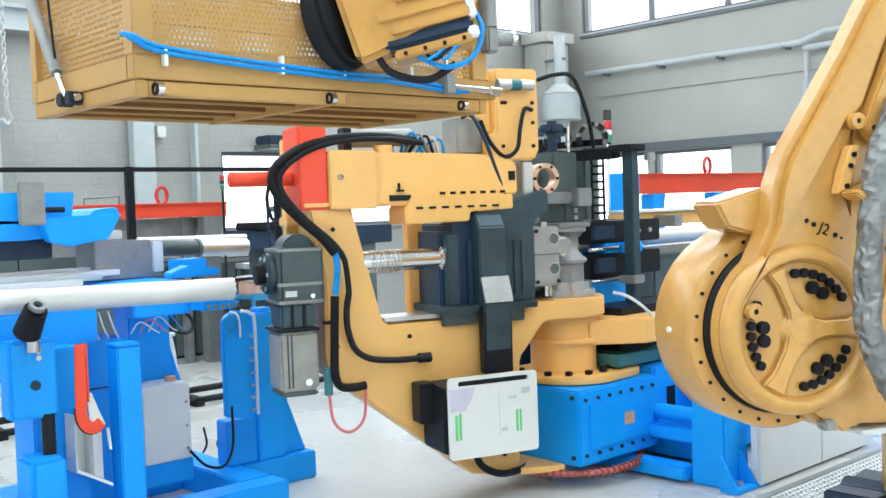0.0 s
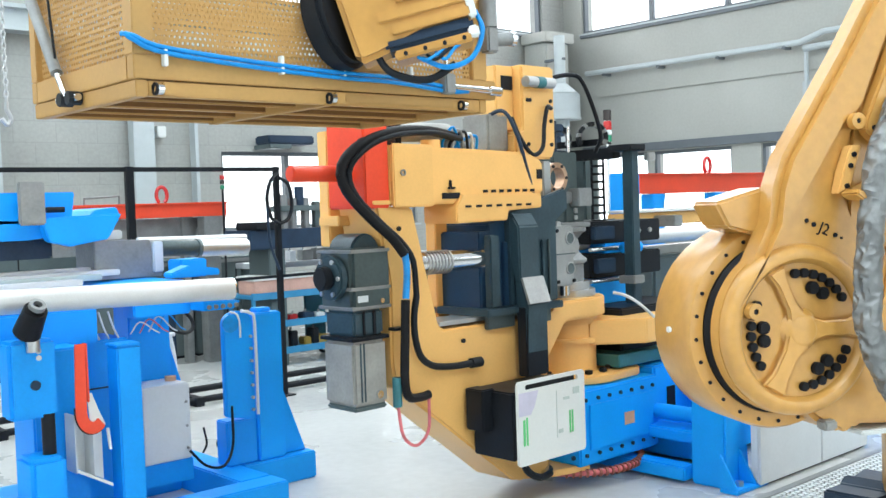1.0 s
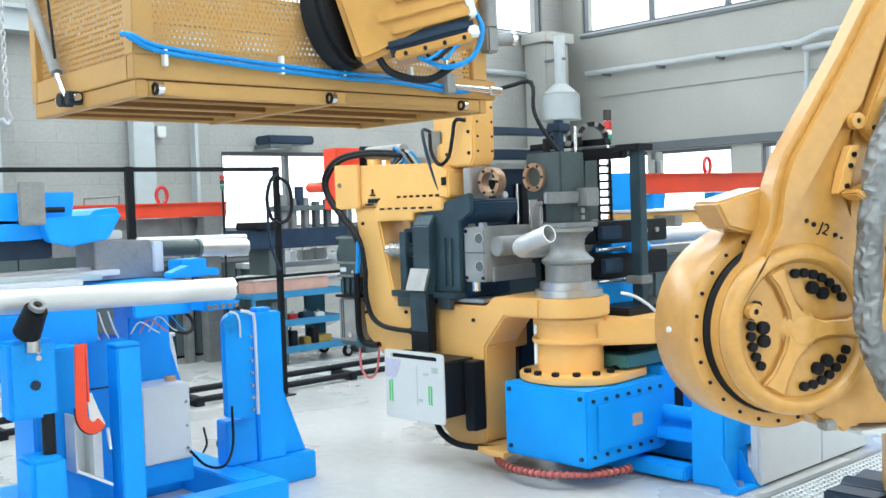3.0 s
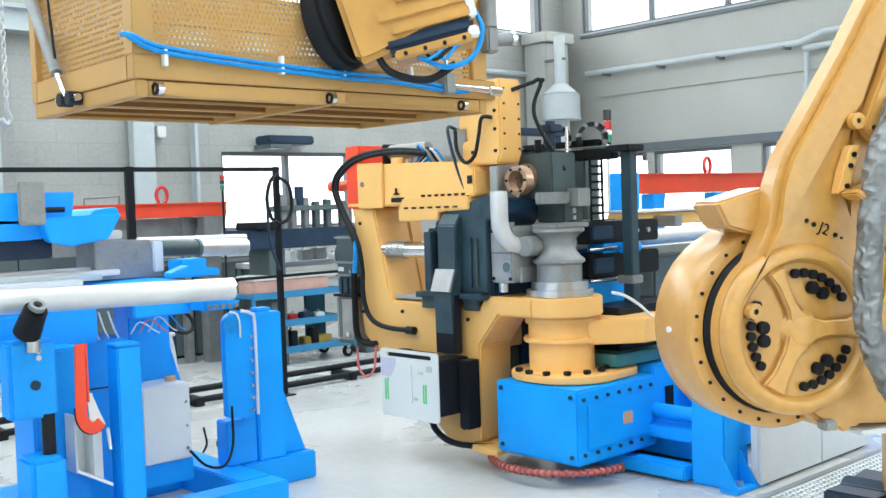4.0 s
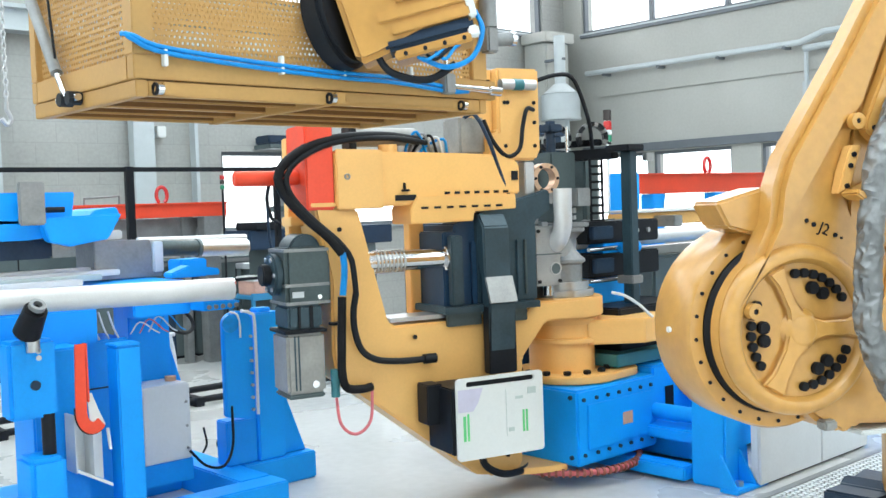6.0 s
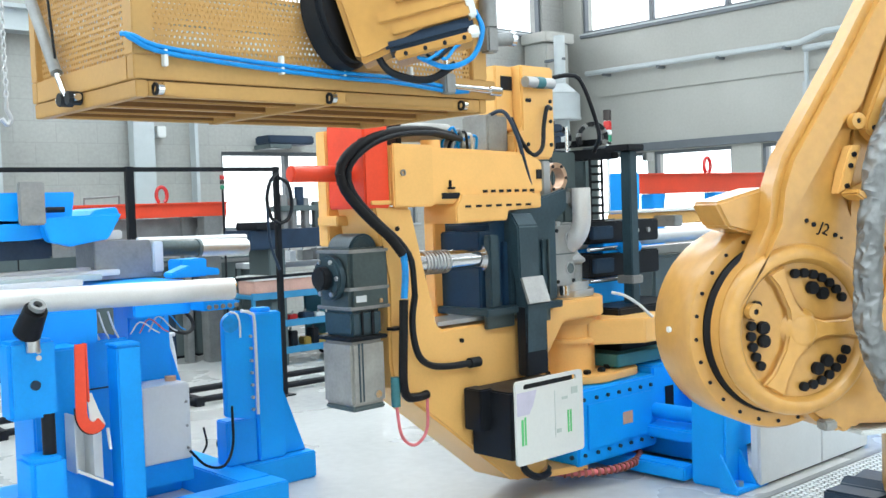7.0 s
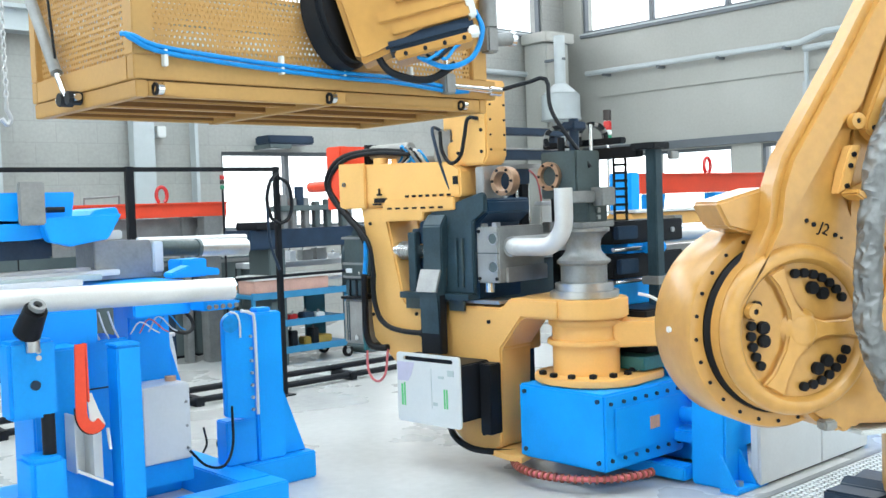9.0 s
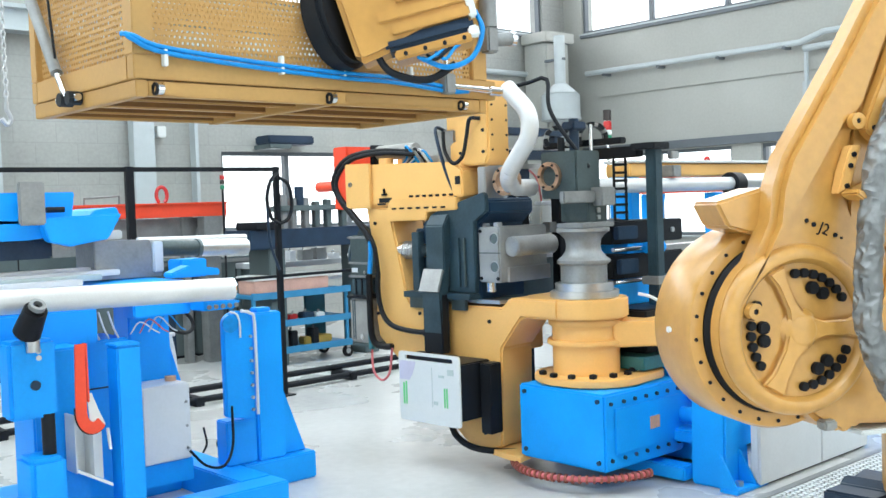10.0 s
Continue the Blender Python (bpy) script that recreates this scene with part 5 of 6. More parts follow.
rail(X0, X0 + 0.04, Y0 + 0.08, Y1 - 0.08, 2.75, 2.83)
rail(2.78, 3.12, Y0 - 0.008, Y0 + 0.03, 2.237, 2.558, "solid_panel")


def perforated(u0, u1, z0, z1, pitch, at, plane):
    """A sheet with a staggered grid of round holes."""
    verts, faces = [], []
    nu, nz = int((u1 - u0) / pitch), int((z1 - z0) / pitch)
    pu, pz = (u1 - u0) / nu, (z1 - z0) / nz
    seg, r = 8, 0.33
    for j in range(nz):
        off = 0.5 * (j % 2)
        for i in range(nu + (1 if off else 0)):
            a0, a1 = max(0.0, i - off), min(float(nu), i + 1 - off)
            base = len(verts)
            c = ((a0 + a1) / 2, j + 0.5)
            hw = (a1 - a0) / 2
            for k in range(seg):
                t = 2 * math.pi * (k + 0.5) / seg
                verts.append((u0 + (c[0] + min(r, hw * 0.66) * math.cos(t)) * pu, z0 + (c[1] + r * math.sin(t)) * pz))
            cor = []
            for k in range(seg):
                t = 2 * math.pi * (k + 0.5) / seg
                x, y = math.cos(t), math.sin(t)
                s = 1 / max(abs(x), abs(y))
                cor.append((u0 + (c[0] + x * s * hw) * pu, z0 + (c[1] + y * s * 0.5) * pz))
            verts += cor
            for k in range(seg):
                k2 = (k + 1) % seg
                faces.append((base + k, base + k2, base + seg + k2, base + seg + k))
            # corner fillers
            cs = [(a1, j + 1), (a0, j + 1), (a0, j), (a1, j)]
            for q, (k, k2) in enumerate(((0, 1), (2, 3), (4, 5), (6, 7))):
                verts.append((u0 + cs[q][0] * pu, z0 + cs[q][1] * pz))
                faces.append((base + seg + k, base + seg + k2, len(verts) - 1))
    b = bmesh.new()
    me = bpy.data.meshes.new("sheet")
    me.from_pydata([(u, at, z) if plane == "y" else (at, u, z) for u, z in verts], [], faces)
    b.from_mesh(me)
    bpy.data.meshes.remove(me)
    bmesh.ops.remove_doubles(b, verts=b.verts, dist=0.0004)
    bmesh.ops.solidify(b, geom=b.faces[:], thickness=0.002)
    return b


for q in ((X0 + 0.076, 2.778, 2.237, 2.558, 0.022, Y0 + 0.015, "y"), (3.122, X1 - 0.102, 2.237, 2.558, 0.022, Y0 + 0.015, "y"), (X0 + 0.076, 3.6, 2.642, 3.1, 0.022, Y0 + 0.015, "y"), (Y0 + 0.072, Y1 - 0.072, 2.235, 2.748, 0.024, X0 + 0.015, "x"), (X0 + 0.06, 3.66, 2.24, 2.75, 0.03, Y1 - 0.03, "y")):
    part("perforated_panel", perforated(*q), TAN, bk, "perforated sheet panel with round holes")
# latches on the front of the lower frame
for x in (1.92, 2.76, 3.57):
    l_ = part("latch", box(x, x + 0.055, Y0 - 0.035, Y0 - 0.002, 2.075, 2.128, 0.005), TAN, bk)
    part("latch_pin", cyl((x - 0.03, Y0 - 0.022, 2.10), (x + 0.002, Y0 - 0.022, 2.10), 0.021), CHR, l_)
    part("latch_ring", ring((x - 0.034, Y0 - 0.022, 2.10), (x - 0.026, Y0 - 0.022, 2.10), 0.026, 0.014, seg=16), BPL, l_)
rail(2.83, 3.5, Y0 - 0.008, Y0 - 0.001, 2.088, 2.125, "inset_plate")
# blue air hoses along the rim
for k in range(2):
    part("air_hose", pipe([(1.77, 3.755 + 0.03 * k, 2.31), (1.80, 3.745, 2.285 + 0.015 * k), (1.92, 3.745, 2.245 + 0.02 * k), (2.3, 3.745, 2.215 + 0.022 * k), (2.75, 3.745, 2.195 + 0.022 * k), (3.1, 3.745, 2.19 + 0.022 * k), (3.45, 3.745, 2.165 + 0.02 * k), (3.58, 3.745, 2.17)], 0.010), HOB, bk, "blue air hose")
for x in (1.925, 2.47, 2.80, 3.2):
    part("hose_clip", box(x, x + 0.018, 3.738, 3.768, 2.19, 2.27, 0.003), WHT, bk)
vl = part("air_valve", box(3.40, 3.47, 3.71, 3.766, 2.15, 2.25, 0.008), DST, bk)
part("nozzle", cyl((3.47, 3.74, 2.19), (3.76, 3.74, 2.18), 0.016), CHR, vl)
part("nozzle_tip", cyl((3.72, 3.74, 2.181), (3.80, 3.74, 2.178), 0.024), CHR, vl)
part("stem", cyl((3.43, 3.74, 2.25), (3.43, 3.74, 2.32), 0.012), CHR, vl)
# gas strut and joint at the side
part("strut_tube", cyl((1.785, 4.80, 2.70), (1.785, 4.47, 2.24), 0.026), DST, bk, "grey gas strut")
part("strut_rod", cyl((1.785, 4.47, 2.24), (1.785, 4.38, 2.125), 0.014), CHR, bk)
part("strut_head", box(1.76, 1.81, 4.78, 4.85, 2.66, 2.74, 0.008), BPL, bk)
for y in (4.31, 4.40):
    part("hinge_nut", cyl((1.76, y, 2.115), (1.82, y, 2.115), 0.03, seg=8), BPL, bk)
part("hinge_bar", cyl((1.785, 4.25, 2.115), (1.785, 4.46, 2.115), 0.016), CHR, bk)
part("strut_cable", pipe([(1.77, 4.72, 2.75), (1.77, 4.52, 2.62), (1.77, 4.47, 2.45), (1.77, 4.44, 2.3)], 0.006), BPL, bk)
# regulator on the corner post
rg = part("regulator", box(3.68, 3.76, 3.69, 3.76, 2.37, 2.50, 0.01), DST, bk, "grey air regulator")
part("regulator_body", cyl((3.72, 3.725, 2.50), (3.72, 3.725, 2.64), 0.045), DST, rg)
part("regulator_cap", cyl((3.76, 3.725, 2.44), (3.86, 3.70, 2.45), 0.035), DST, rg)
part("regulator_ring", ring((3.85, 3.703, 2.449), (3.875, 3.697, 2.45), 0.038, 0.02, seg=16), CHR, rg)

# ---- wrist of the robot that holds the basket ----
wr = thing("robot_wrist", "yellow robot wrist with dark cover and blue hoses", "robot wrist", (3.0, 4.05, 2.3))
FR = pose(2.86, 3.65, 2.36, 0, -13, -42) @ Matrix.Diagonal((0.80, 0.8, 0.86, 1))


def W(bm):
    bm.transform(FR)
    return bm


part("dark_cover", W(cyl((-0.20, 0.10, 0.14), (-0.07, 0.04, 0.14), 0.27, seg=40, bv=0.03)), BPL, wr, "glossy dark wrist cover")
part("wrist_body", W(prism([(-0.07, -0.12), (-0.03, -0.14), (0.05, -0.13), (0.62, -0.02), (0.66, 0.05), (0.66, 0.5), (-0.12, 0.5)], -0.14, 0.14, "xz", 0.03)), RYL, wr)
part("step_plate", W(box(0.16, 0.62, -0.165, 0.1, -0.045, 0.005, 0.006)), RYL, wr)
part("step_plate", W(box(0.10, 0.58, -0.16, 0.1, 0.03, 0.085, 0.006)), RYL, wr)
part("step_plate", W(box(0.22, 0.60, -0.17, 0.1, 0.11, 0.15, 0.006)), RYL, wr)
for k in range(5):
    part("bolt", W(box(0.16 + 0.09 * k, 0.20 + 0.09 * k, -0.172, -0.16, 0.15, 0.17, 0.003)), BPL, wr)
part("pocket", W(box(0.10, 0.17, -0.152, -0.141, 0.20, 0.23, 0.002)), BPL, wr)
part("dark_ring", W(box(0.10, 0.60, -0.15, 0.12, -0.12, -0.05, 0.02)), NAVY, wr)
part("tool_plate", W(box(0.14, 0.58, -0.16, 0.12, -0.175, -0.125, 0.01)), RYL, wr)
part("hose_loop", W(pipe([(0.28, -0.10, -0.19), (0.40, -0.15, -0.27), (0.55, -0.13, -0.25), (0.64, -0.10, -0.13), (0.63, -0.08, -0.02)], 0.014)), HOB, wr, "blue hose loop")
part("black_loop", W(pipe([(0.04, -0.08, -0.10), (0.10, -0.1, -0.22), (0.28, -0.1, -0.30), (0.45, -0.1, -0.26)], 0.02)), BPL, wr)
part("white_clip", W(box(0.585, 0.63, -0.17, -0.1, -0.06, 0.10, 0.01)), WHT, wr)
part("white_clip", W(box(0.56, 0.62, -0.17, -0.1, -0.16, -0.10, 0.01)), WHT, wr)
for k in range(4):
    part("plate_bolt", W(cyl((0.20 + 0.11 * k, -0.16, -0.15), (0.20 + 0.11 * k, -0.17, -0.15), 0.012, seg=8)), BPL, wr)
for k in range(3):
    part("cable_knot", W(pipe([(0.26 + 0.05 * k, -0.12, -0.18), (0.30 + 0.05 * k, -0.17, -0.21 - 0.01 * k), (0.38 + 0.04 * k, -0.16, -0.19), (0.42 + 0.04 * k, -0.12, -0.17)], 0.009, n=5)), (HOB, BPL, HOB)[k], wr)
part("arm_link", W(box(-0.05, 0.45, -0.12, 0.3, 0.5, 1.3, 0.05)), RYL, wr)

part("tool_mount", box(2.92, 3.10, 3.62, 3.79, 2.40, 2.54, 0.006), RYL, wr)
part("forearm", cyl((3.05, 3.86, 2.60), (3.5, 4.3, 4.2), 0.13, r2=0.17, bv=0.02), RYL, wr)
part("upper_arm", cyl((3.5, 4.3, 4.1), (4.2, 4.8, 8.79), 0.18, r2=0.24, bv=0.02), RYL, wr)
# basket and wrist scaled to fit the camera's view, before the swing arm
EYE_SCALE = 0.75
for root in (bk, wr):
    root.location = EYE_SCALE * root.location + Vector((0, 0, 0.4))
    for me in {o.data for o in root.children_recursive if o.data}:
        me.transform(Matrix.Scale(EYE_SCALE, 4))

# ---- large robot beside the machine ----
RM = pose(3.615, 1.972, 1.078, 0, 0, 334.2)
rb = thing("industrial_robot", "large yellow industrial robot with a round shoulder joint", "robot", m=RM)


def R(name, bm, mm, par=None, label=""):
    return part(name, bm, mm, par or rb, label, True)


def lathe(prof, seg=72):
    """A ring or dish turned about the local y axis from (radius, y) points."""
    b = bmesh.new()
    loops = [[b.verts.new((r * math.cos(2 * math.pi * k / seg), y, r * math.sin(2 * math.pi * k / seg))) for k in range(seg)] for r, y in prof]
    for A, B in zip(loops, loops[1:] + loops[:1]):
        for k in range(seg):
            b.faces.new((A[k], A[(k + 1) % seg], B[(k + 1) % seg], B[k]))
    bmesh.ops.recalc_face_normals(b, faces=b.faces)
    return b


def arc_at(r, a0, a1, n):
    return [(r * math.cos(radians(a0 + (a1 - a0) * k / n)), r * math.sin(radians(a0 + (a1 - a0) * k / n))) for k in range(n + 1)]


sh = R("shoulder_housing", lathe([(0.10, 0.46), (0.375, 0.46), (0.398, 0.445), (0.406, 0.42), (0.408, 0.185), (0.398, 0.163), (0.385, 0.159), (0.345, 0.159), (0.338, 0.175), (0.30, 0.20), (0.10, 0.20)], 96), RYL, None, "yellow round shoulder housing")
for k in range(26):
    a = 2 * math.pi * (k + 0.3) / 26
    R("bolt", cyl((0.375 * math.cos(a), 0.162, 0.375 * math.sin(a)), (0.375 * math.cos(a), 0.154, 0.375 * math.sin(a)), 0.008, seg=8), BPL, sh)
R("jet_nozzle", cyl((-0.407, 0.30, 0.0), (-0.418, 0.30, 0.0), 0.012, seg=12), WHT, sh)
R("seal_ring", lathe([(0.10, 0.20), (0.342, 0.20), (0.342, 0.150), (0.325, 0.132), (0.10, 0.132)], 96), BLK, None, "black joint seal ring")
# cast lower arm: a deep body, and the raised rim, spokes and flange on its face
ARM_LEFT = [(0.43, 1.42), (0.344, 1.289), (0.207, 1.064), (0.072, 0.863), (-0.061, 0.666), (-0.105, 0.546), (-0.122, 0.42), (-0.165, 0.335)]
body = arc_at(0.334, 128, 318, 26) + [(0.33, -0.10), (0.36, 0.10), (0.30, 0.36), (0.235, 0.52), (0.24, 0.65), (0.295, 0.79), (0.395, 1.02), (0.58, 1.42)] + [(x + 0.07, z) for x, z in ARM_LEFT[:-2]] + [(-0.08, 0.42), (-0.14, 0.32)]
la = R("lower_arm", prism(body, 0.150, 0.034, "xz", 0.03, seg=4), RYL, None, "yellow cast lower arm with bolt rings")
R("rim", lathe([(0.252, 0.05), (0.262, 0.022), (0.276, 0.004), (0.290, 0.0), (0.306, 0.004), (0.322, 0.016), (0.331, 0.036), (0.332, 0.06)], 96), RYL, la)
flange = [(-0.255, 0.06), (-0.228, 0.10), (-0.174, 0.178), (-0.09, 0.318), (0.0, 0.446), (0.129, 0.634), (0.225, 0.775), (0.262, 0.80), (0.30, 0.83), (0.38, 1.02), (0.56, 1.42), (0.43, 1.418)] + ARM_LEFT[1:] + arc_at(0.331, 128, 166, 6)
R("arm_flange", prism(flange, 0.152, 0.0, "xz", 0.042, seg=6), RYL, la)
R("stop_lug", prism([(-0.305, 0.499), (-0.08, 0.554), (-0.08, 0.352), (-0.252, 0.400)], 0.30, 0.110, "xz", 0.012, seg=3), RYL, la)
R("centre_boss", lathe([(0.0001, 0.03), (0.085, 0.034), (0.066, 0.012), (0.056, 0.004), (0.048, 0.002), (0.0001, 0.002)], 40), RYL, la)
for q, w in ((115, 0.030), (240, 0.042), (0, 0.038)):
    R("spoke", prism([(0.03, -w - 0.022), (0.10, -w), (0.20, -w), (0.268, -w - 0.02), (0.268, w + 0.02), (0.20, w), (0.10, w), (0.03, w + 0.022)], 0.034, 0.006, "xz", 0.014, m=Matrix.Rotation(-radians(q), 4, "Y"), seg=3), RYL, la)
for c in (183, 64, -56):
    for j in range(7):
        a = radians(c + (j - 3) * 10.6)
        R("bolt", cyl((0.219 * math.cos(a), 0.034, 0.219 * math.sin(a)), (0.219 * math.cos(a), 0.012, 0.219 * math.sin(a)), 0.0185, seg=14, bv=0.003), BLK, la)
    for j in (-8.7, 8.7):
        a = radians(c - 1 + j)
        R("bolt", cyl((0.168 * math.cos(a), 0.034, 0.168 * math.sin(a)), (0.168 * math.cos(a), 0.008, 0.168 * math.sin(a)), 0.025, seg=16, bv=0.004), BLK, la)
for x, z in ((-0.228, 0.088), (0.238, 0.792)):
    eb_ = R("eye_boss", ring((x, 0.004, z), (x, -0.030, z), 0.031, 0.011), RYL, la)
    R("eye_hole", cyl((x, 0.0, z), (x, -0.024, z), 0.0115, seg=12), BPL, eb_)
f = bpy.data.curves.new("joint_mark", "FONT")
f.body, f.size, f.extrude = "J2", 0.062, 0.001
fo = new("tmp_text", f)
bpy.context.view_layer.update()
me = bpy.data.meshes.new_from_object(fo.evaluated_get(bpy.context.evaluated_depsgraph_get()))
bpy.data.objects.remove(fo)
b = bmesh.new()
b.from_mesh(me)
b.transform(pose(0.088, 0.030, 0.375, 0, 26, 0) @ pose(0, 0, 0, 90))
R("joint_mark", b, BPL, la, "black joint mark J2")
for x, z, r in ((0.040, 0.418, 0.0085), (0.072, 0.402, 0.0095), (0.168, 0.357, 0.009), (0.195, 0.345, 0.005)):
    R("mark_dot", cyl((x, 0.034, z), (x, 0.028, z), r, seg=10), BPL, la)
# bracket, side cover and dress pack
R("arm_back", prism([(0.22, 0.30), (0.75, 0.30), (0.95, 1.4), (0.45, 1.4), (0.25, 0.80)], 0.164, 0.04, "xz", 0.02), RYL)
sc_ = R("side_cover", prism([(0.274, 0.80), (0.268, 0.755), (0.305, 0.722), (0.366, 0.695), (0.66, 0.60), (0.95, 1.4), (0.535, 1.4), (0.39, 1.055)], 0.03, -0.03, "xz", 0.010), RYL, None, "yellow side cover")
R("cover_bolt", cyl((0.305, -0.03, 0.765), (0.305, -0.036, 0.765), 0.010, seg=10), BPL, sc_)
pb = R("pack_bracket", prism([(0.150, 0.512), (0.189, 0.488), (0.262, 0.505), (0.40, 0.455), (0.40, 0.555), (0.282, 0.572), (0.19, 0.532), (0.160, 0.53)], -0.02, -0.12, "xz", 0.007), RYL)
R("bracket_plate", prism([(0.145, 0.515), (0.168, 0.60), (0.205, 0.70), (0.255, 0.70), (0.20, 0.535)], 0.03, -0.022, "xz", 0.005), YEL, pb)
for x, z in ((0.216, 0.665), (0.200, 0.622), (0.182, 0.545)):
    R("bracket_bolt", cyl((x, -0.022, z), (x, -0.029, z), 0.010, seg=10), BPL, pb)
sv = pipe([(0.40, -0.06, 0.86), (0.30, -0.09, 0.72), (0.245, -0.11, 0.60), (0.218, -0.12, 0.45), (0.205, -0.12, 0.35), (0.192, -0.12, 0.24), (0.188, -0.12, 0.138), (0.19, -0.12, 0.05), (0.212, -0.11, -0.05), (0.270, -0.10, -0.175), (0.38, -0.06, -0.29)], 0.049, seg=40, n=16)
for v_ in sv.verts:
    k_ = noise.noise(v_.co * 11.0) * 0.024 + abs(noise.noise(v_.co * 27.0)) * 0.024
    v_.co += Vector((k_, k_ * 0.6, noise.noise(v_.co * 19.0) * 0.014))
R("sleeve", sv, SLV, None, "crumpled silver fabric cable sleeve")
# base of the robot
R("turret", prism([(0.02, -0.30), (0.10, -0.372), (0.165, -0.405), (0.212, -0.432), (0.25, -0.425), (0.29, -0.400), (0.443, -0.412), (1.1, -0.45), (1.1, 0.45), (0.5, 0.45), (0.40, 0.1)], 0.50, 0.07, "xz", 0.02), RYL)
R("turret_boss", box(0.105, 0.165, 0.03, 0.09, -0.405, -0.365, 0.008), GRY)
R("turret_edge", box(0.29, 1.1, 0.05, 0.6, -0.445, -0.425, 0.006), WHT)
R("pedestal", cyl((1.05, 0.35, -1.078), (1.05, 0.35, -0.4), 0.33, seg=40), RYL)

# cabinet, walkway grating and dark case
kc = thing("low_cabinet", "pale grey low steel cabinet on the floor beside the track", "cabinet", (6, 3.0, 0))
part("body", box(4.96, 6.2, 2.99, 3.04, 0.01, 0.36, 0.005), LGR, kc)
part("panel", box(4.955, 5.62, 2.976, 2.988, 0.015, 0.356, 0.004), LGR, kc)
part("panel", box(5.63, 6.2, 2.976, 2.988, 0.015, 0.356, 0.004), LGR, kc)
part("lid", box(4.95, 6.2, 2.96, 3.06, 0.362, 0.38, 0.004), LGR, kc)
part("plinth", box(4.97, 6.2, 3.0, 3.03, 0.0, 0.01, 0), BPL, kc)
gt = thing("floor_grating", "bright perforated metal walkway grating on the floor", "grating", (5.3, 2.6, 0))
b = bmesh.new()
part("plate", box(4.6, 6.6, 2.30, 2.80, 0.004, 0.02, 0.003), STL, gt)
for i in range(48):
    for j in range(12):
        x, y = 4.62 + i * 0.041, 2.32 + j * 0.041
        b2 = [b.verts.new((x + a, y + c, z)) for z in (0.0205, 0.034) for a, c in ((0, 0), (0.026, 0), (0.026, 0.026), (0, 0.026))]
        for q in ((4, 5, 6, 7), (0, 1, 5, 4), (1, 2, 6, 5), (2, 3, 7, 6), (3, 0, 4, 7)):
            b.faces.new([b2[k] for k in q])
st = part("studs", b, LGR, gt, "raised square studs")
st["kind"] = "stuff"
part("edge_strip", box(4.6, 6.6, 2.81, 2.86, 0.002, 0.03, 0.004), DST, gt)
dc = thing("dark_case", "dark navy fabric case near the walkway", "case", (4.1, 2.15, 0))
part("body", prism([(4.33, 0.0), (4.75, 0.0), (4.75, 0.27), (4.60, 0.25), (4.55, 0.28), (4.50, 0.245), (4.35, 0.25)], 2.05, 2.30, "xz", 0.01), NAVY, dc)
part("lid", box(4.345, 4.72, 2.04, 2.049, 0.03, 0.2, 0.003), NAVY, dc)
# ---- the tube being bent ----
RT, RB = 0.052, 0.165   # tube radius, bend radius
bt_ = thing("bent_tube", "grey metal tube with right-angle bends, held by the bender", "tube", m=Matrix())


def elbow(c, a0, a1, u, v, r=RB, n=9):
    c, u, v = Vector(c), Vector(u), Vector(v)
    return [c + r * (math.cos(radians(a0 + (a1 - a0) * k / n)) * u + math.sin(radians(a0 + (a1 - a0) * k / n)) * v) for k in range(n + 1)]


# tip in the frame of the die before the second bend: runs along -x at y = RB, then turns up
ZT = 1.345
tipp = [Vector((0.0, RB, ZT))] + elbow((-0.16, RB, ZT + RB), 270, 180, (1, 0, 0), (0, 0, 1)) + [Vector((-0.16 - RB, RB, ZT + 0.33))]
tip = new("tube_tip", mesh_of("tube_tip", pipe(tipp, RT, seg=28, smooth=False, hollow=0.045), ALU))
tip.parent = bt_
NSEG = 8
segs = []
da = 90.0 / NSEG
for k in range(NSEG):
    pts_ = elbow((0, 0, ZT), 90, 90 - da, (1, 0, 0), (0, 1, 0), n=3)
    o = new("tube_segment", mesh_of("tube_segment", pipe(pts_, RT, seg=28, smooth=False), ALU))
    o.parent = bt_
    segs.append(o)
tail = new("tube_tail", mesh_of("tube_tail", pipe([(0, RB, ZT), (0.12, RB, ZT)], RT, seg=28, smooth=False, hollow=0.045), ALU))
tail.parent = bt_
stock = thing("straight_tube", "straight grey metal tube in the feed clamps", "tube", m=pose(AX, AY, 0))
part("tube", pipe([(0.27, RB, ZT), (2.42, RB, ZT)], 0.050, seg=28, smooth=False, hollow=0.043), ALU, stock, "", True)
part("collar", ring((2.30, RB, ZT), (2.42, RB, ZT), 0.085, 0.053), BPL, stock, "dark clamping collar", True)
part("chuck", cyl((2.42, RB, ZT), (3.4, RB, ZT), 0.075), STL, stock, "steel feed chuck", True)
fc = thing("feed_carriage", "yellow feed beam riding above the straight tube", "machine beam", m=pose(AX, AY, 0))
part("beam", box(1.15, 5.0, 0.34, 0.56, 1.41, 1.50, 0.008), YEL, fc, "", True)
part("cover", box(1.15, 5.0, 0.30, 0.58, 1.505, 1.525, 0.004), WHT, fc, "", True)
part("bracket", box(1.4, 1.5, 0.16, 0.34, 1.40, 1.48, 0.006), DST, fc, "", True)
part("support_post", box(4.2, 4.4, 0.36, 0.54, -0.4, 1.41, 0.008), BLU, fc, "", True)

# hoses that bend as the machine moves, in rigid pieces


def chain(count, length, r, material, parent, name="hose_piece"):
    """A hose's pieces, each along its own x axis."""
    me = mesh_of(name, cyl((-0.008, 0, 0), (length, 0, 0), r, seg=14, bv=0.3 * r), material)
    made = [new(name, me) for _ in range(count)]
    for o in made:
        o.parent = parent
    return made


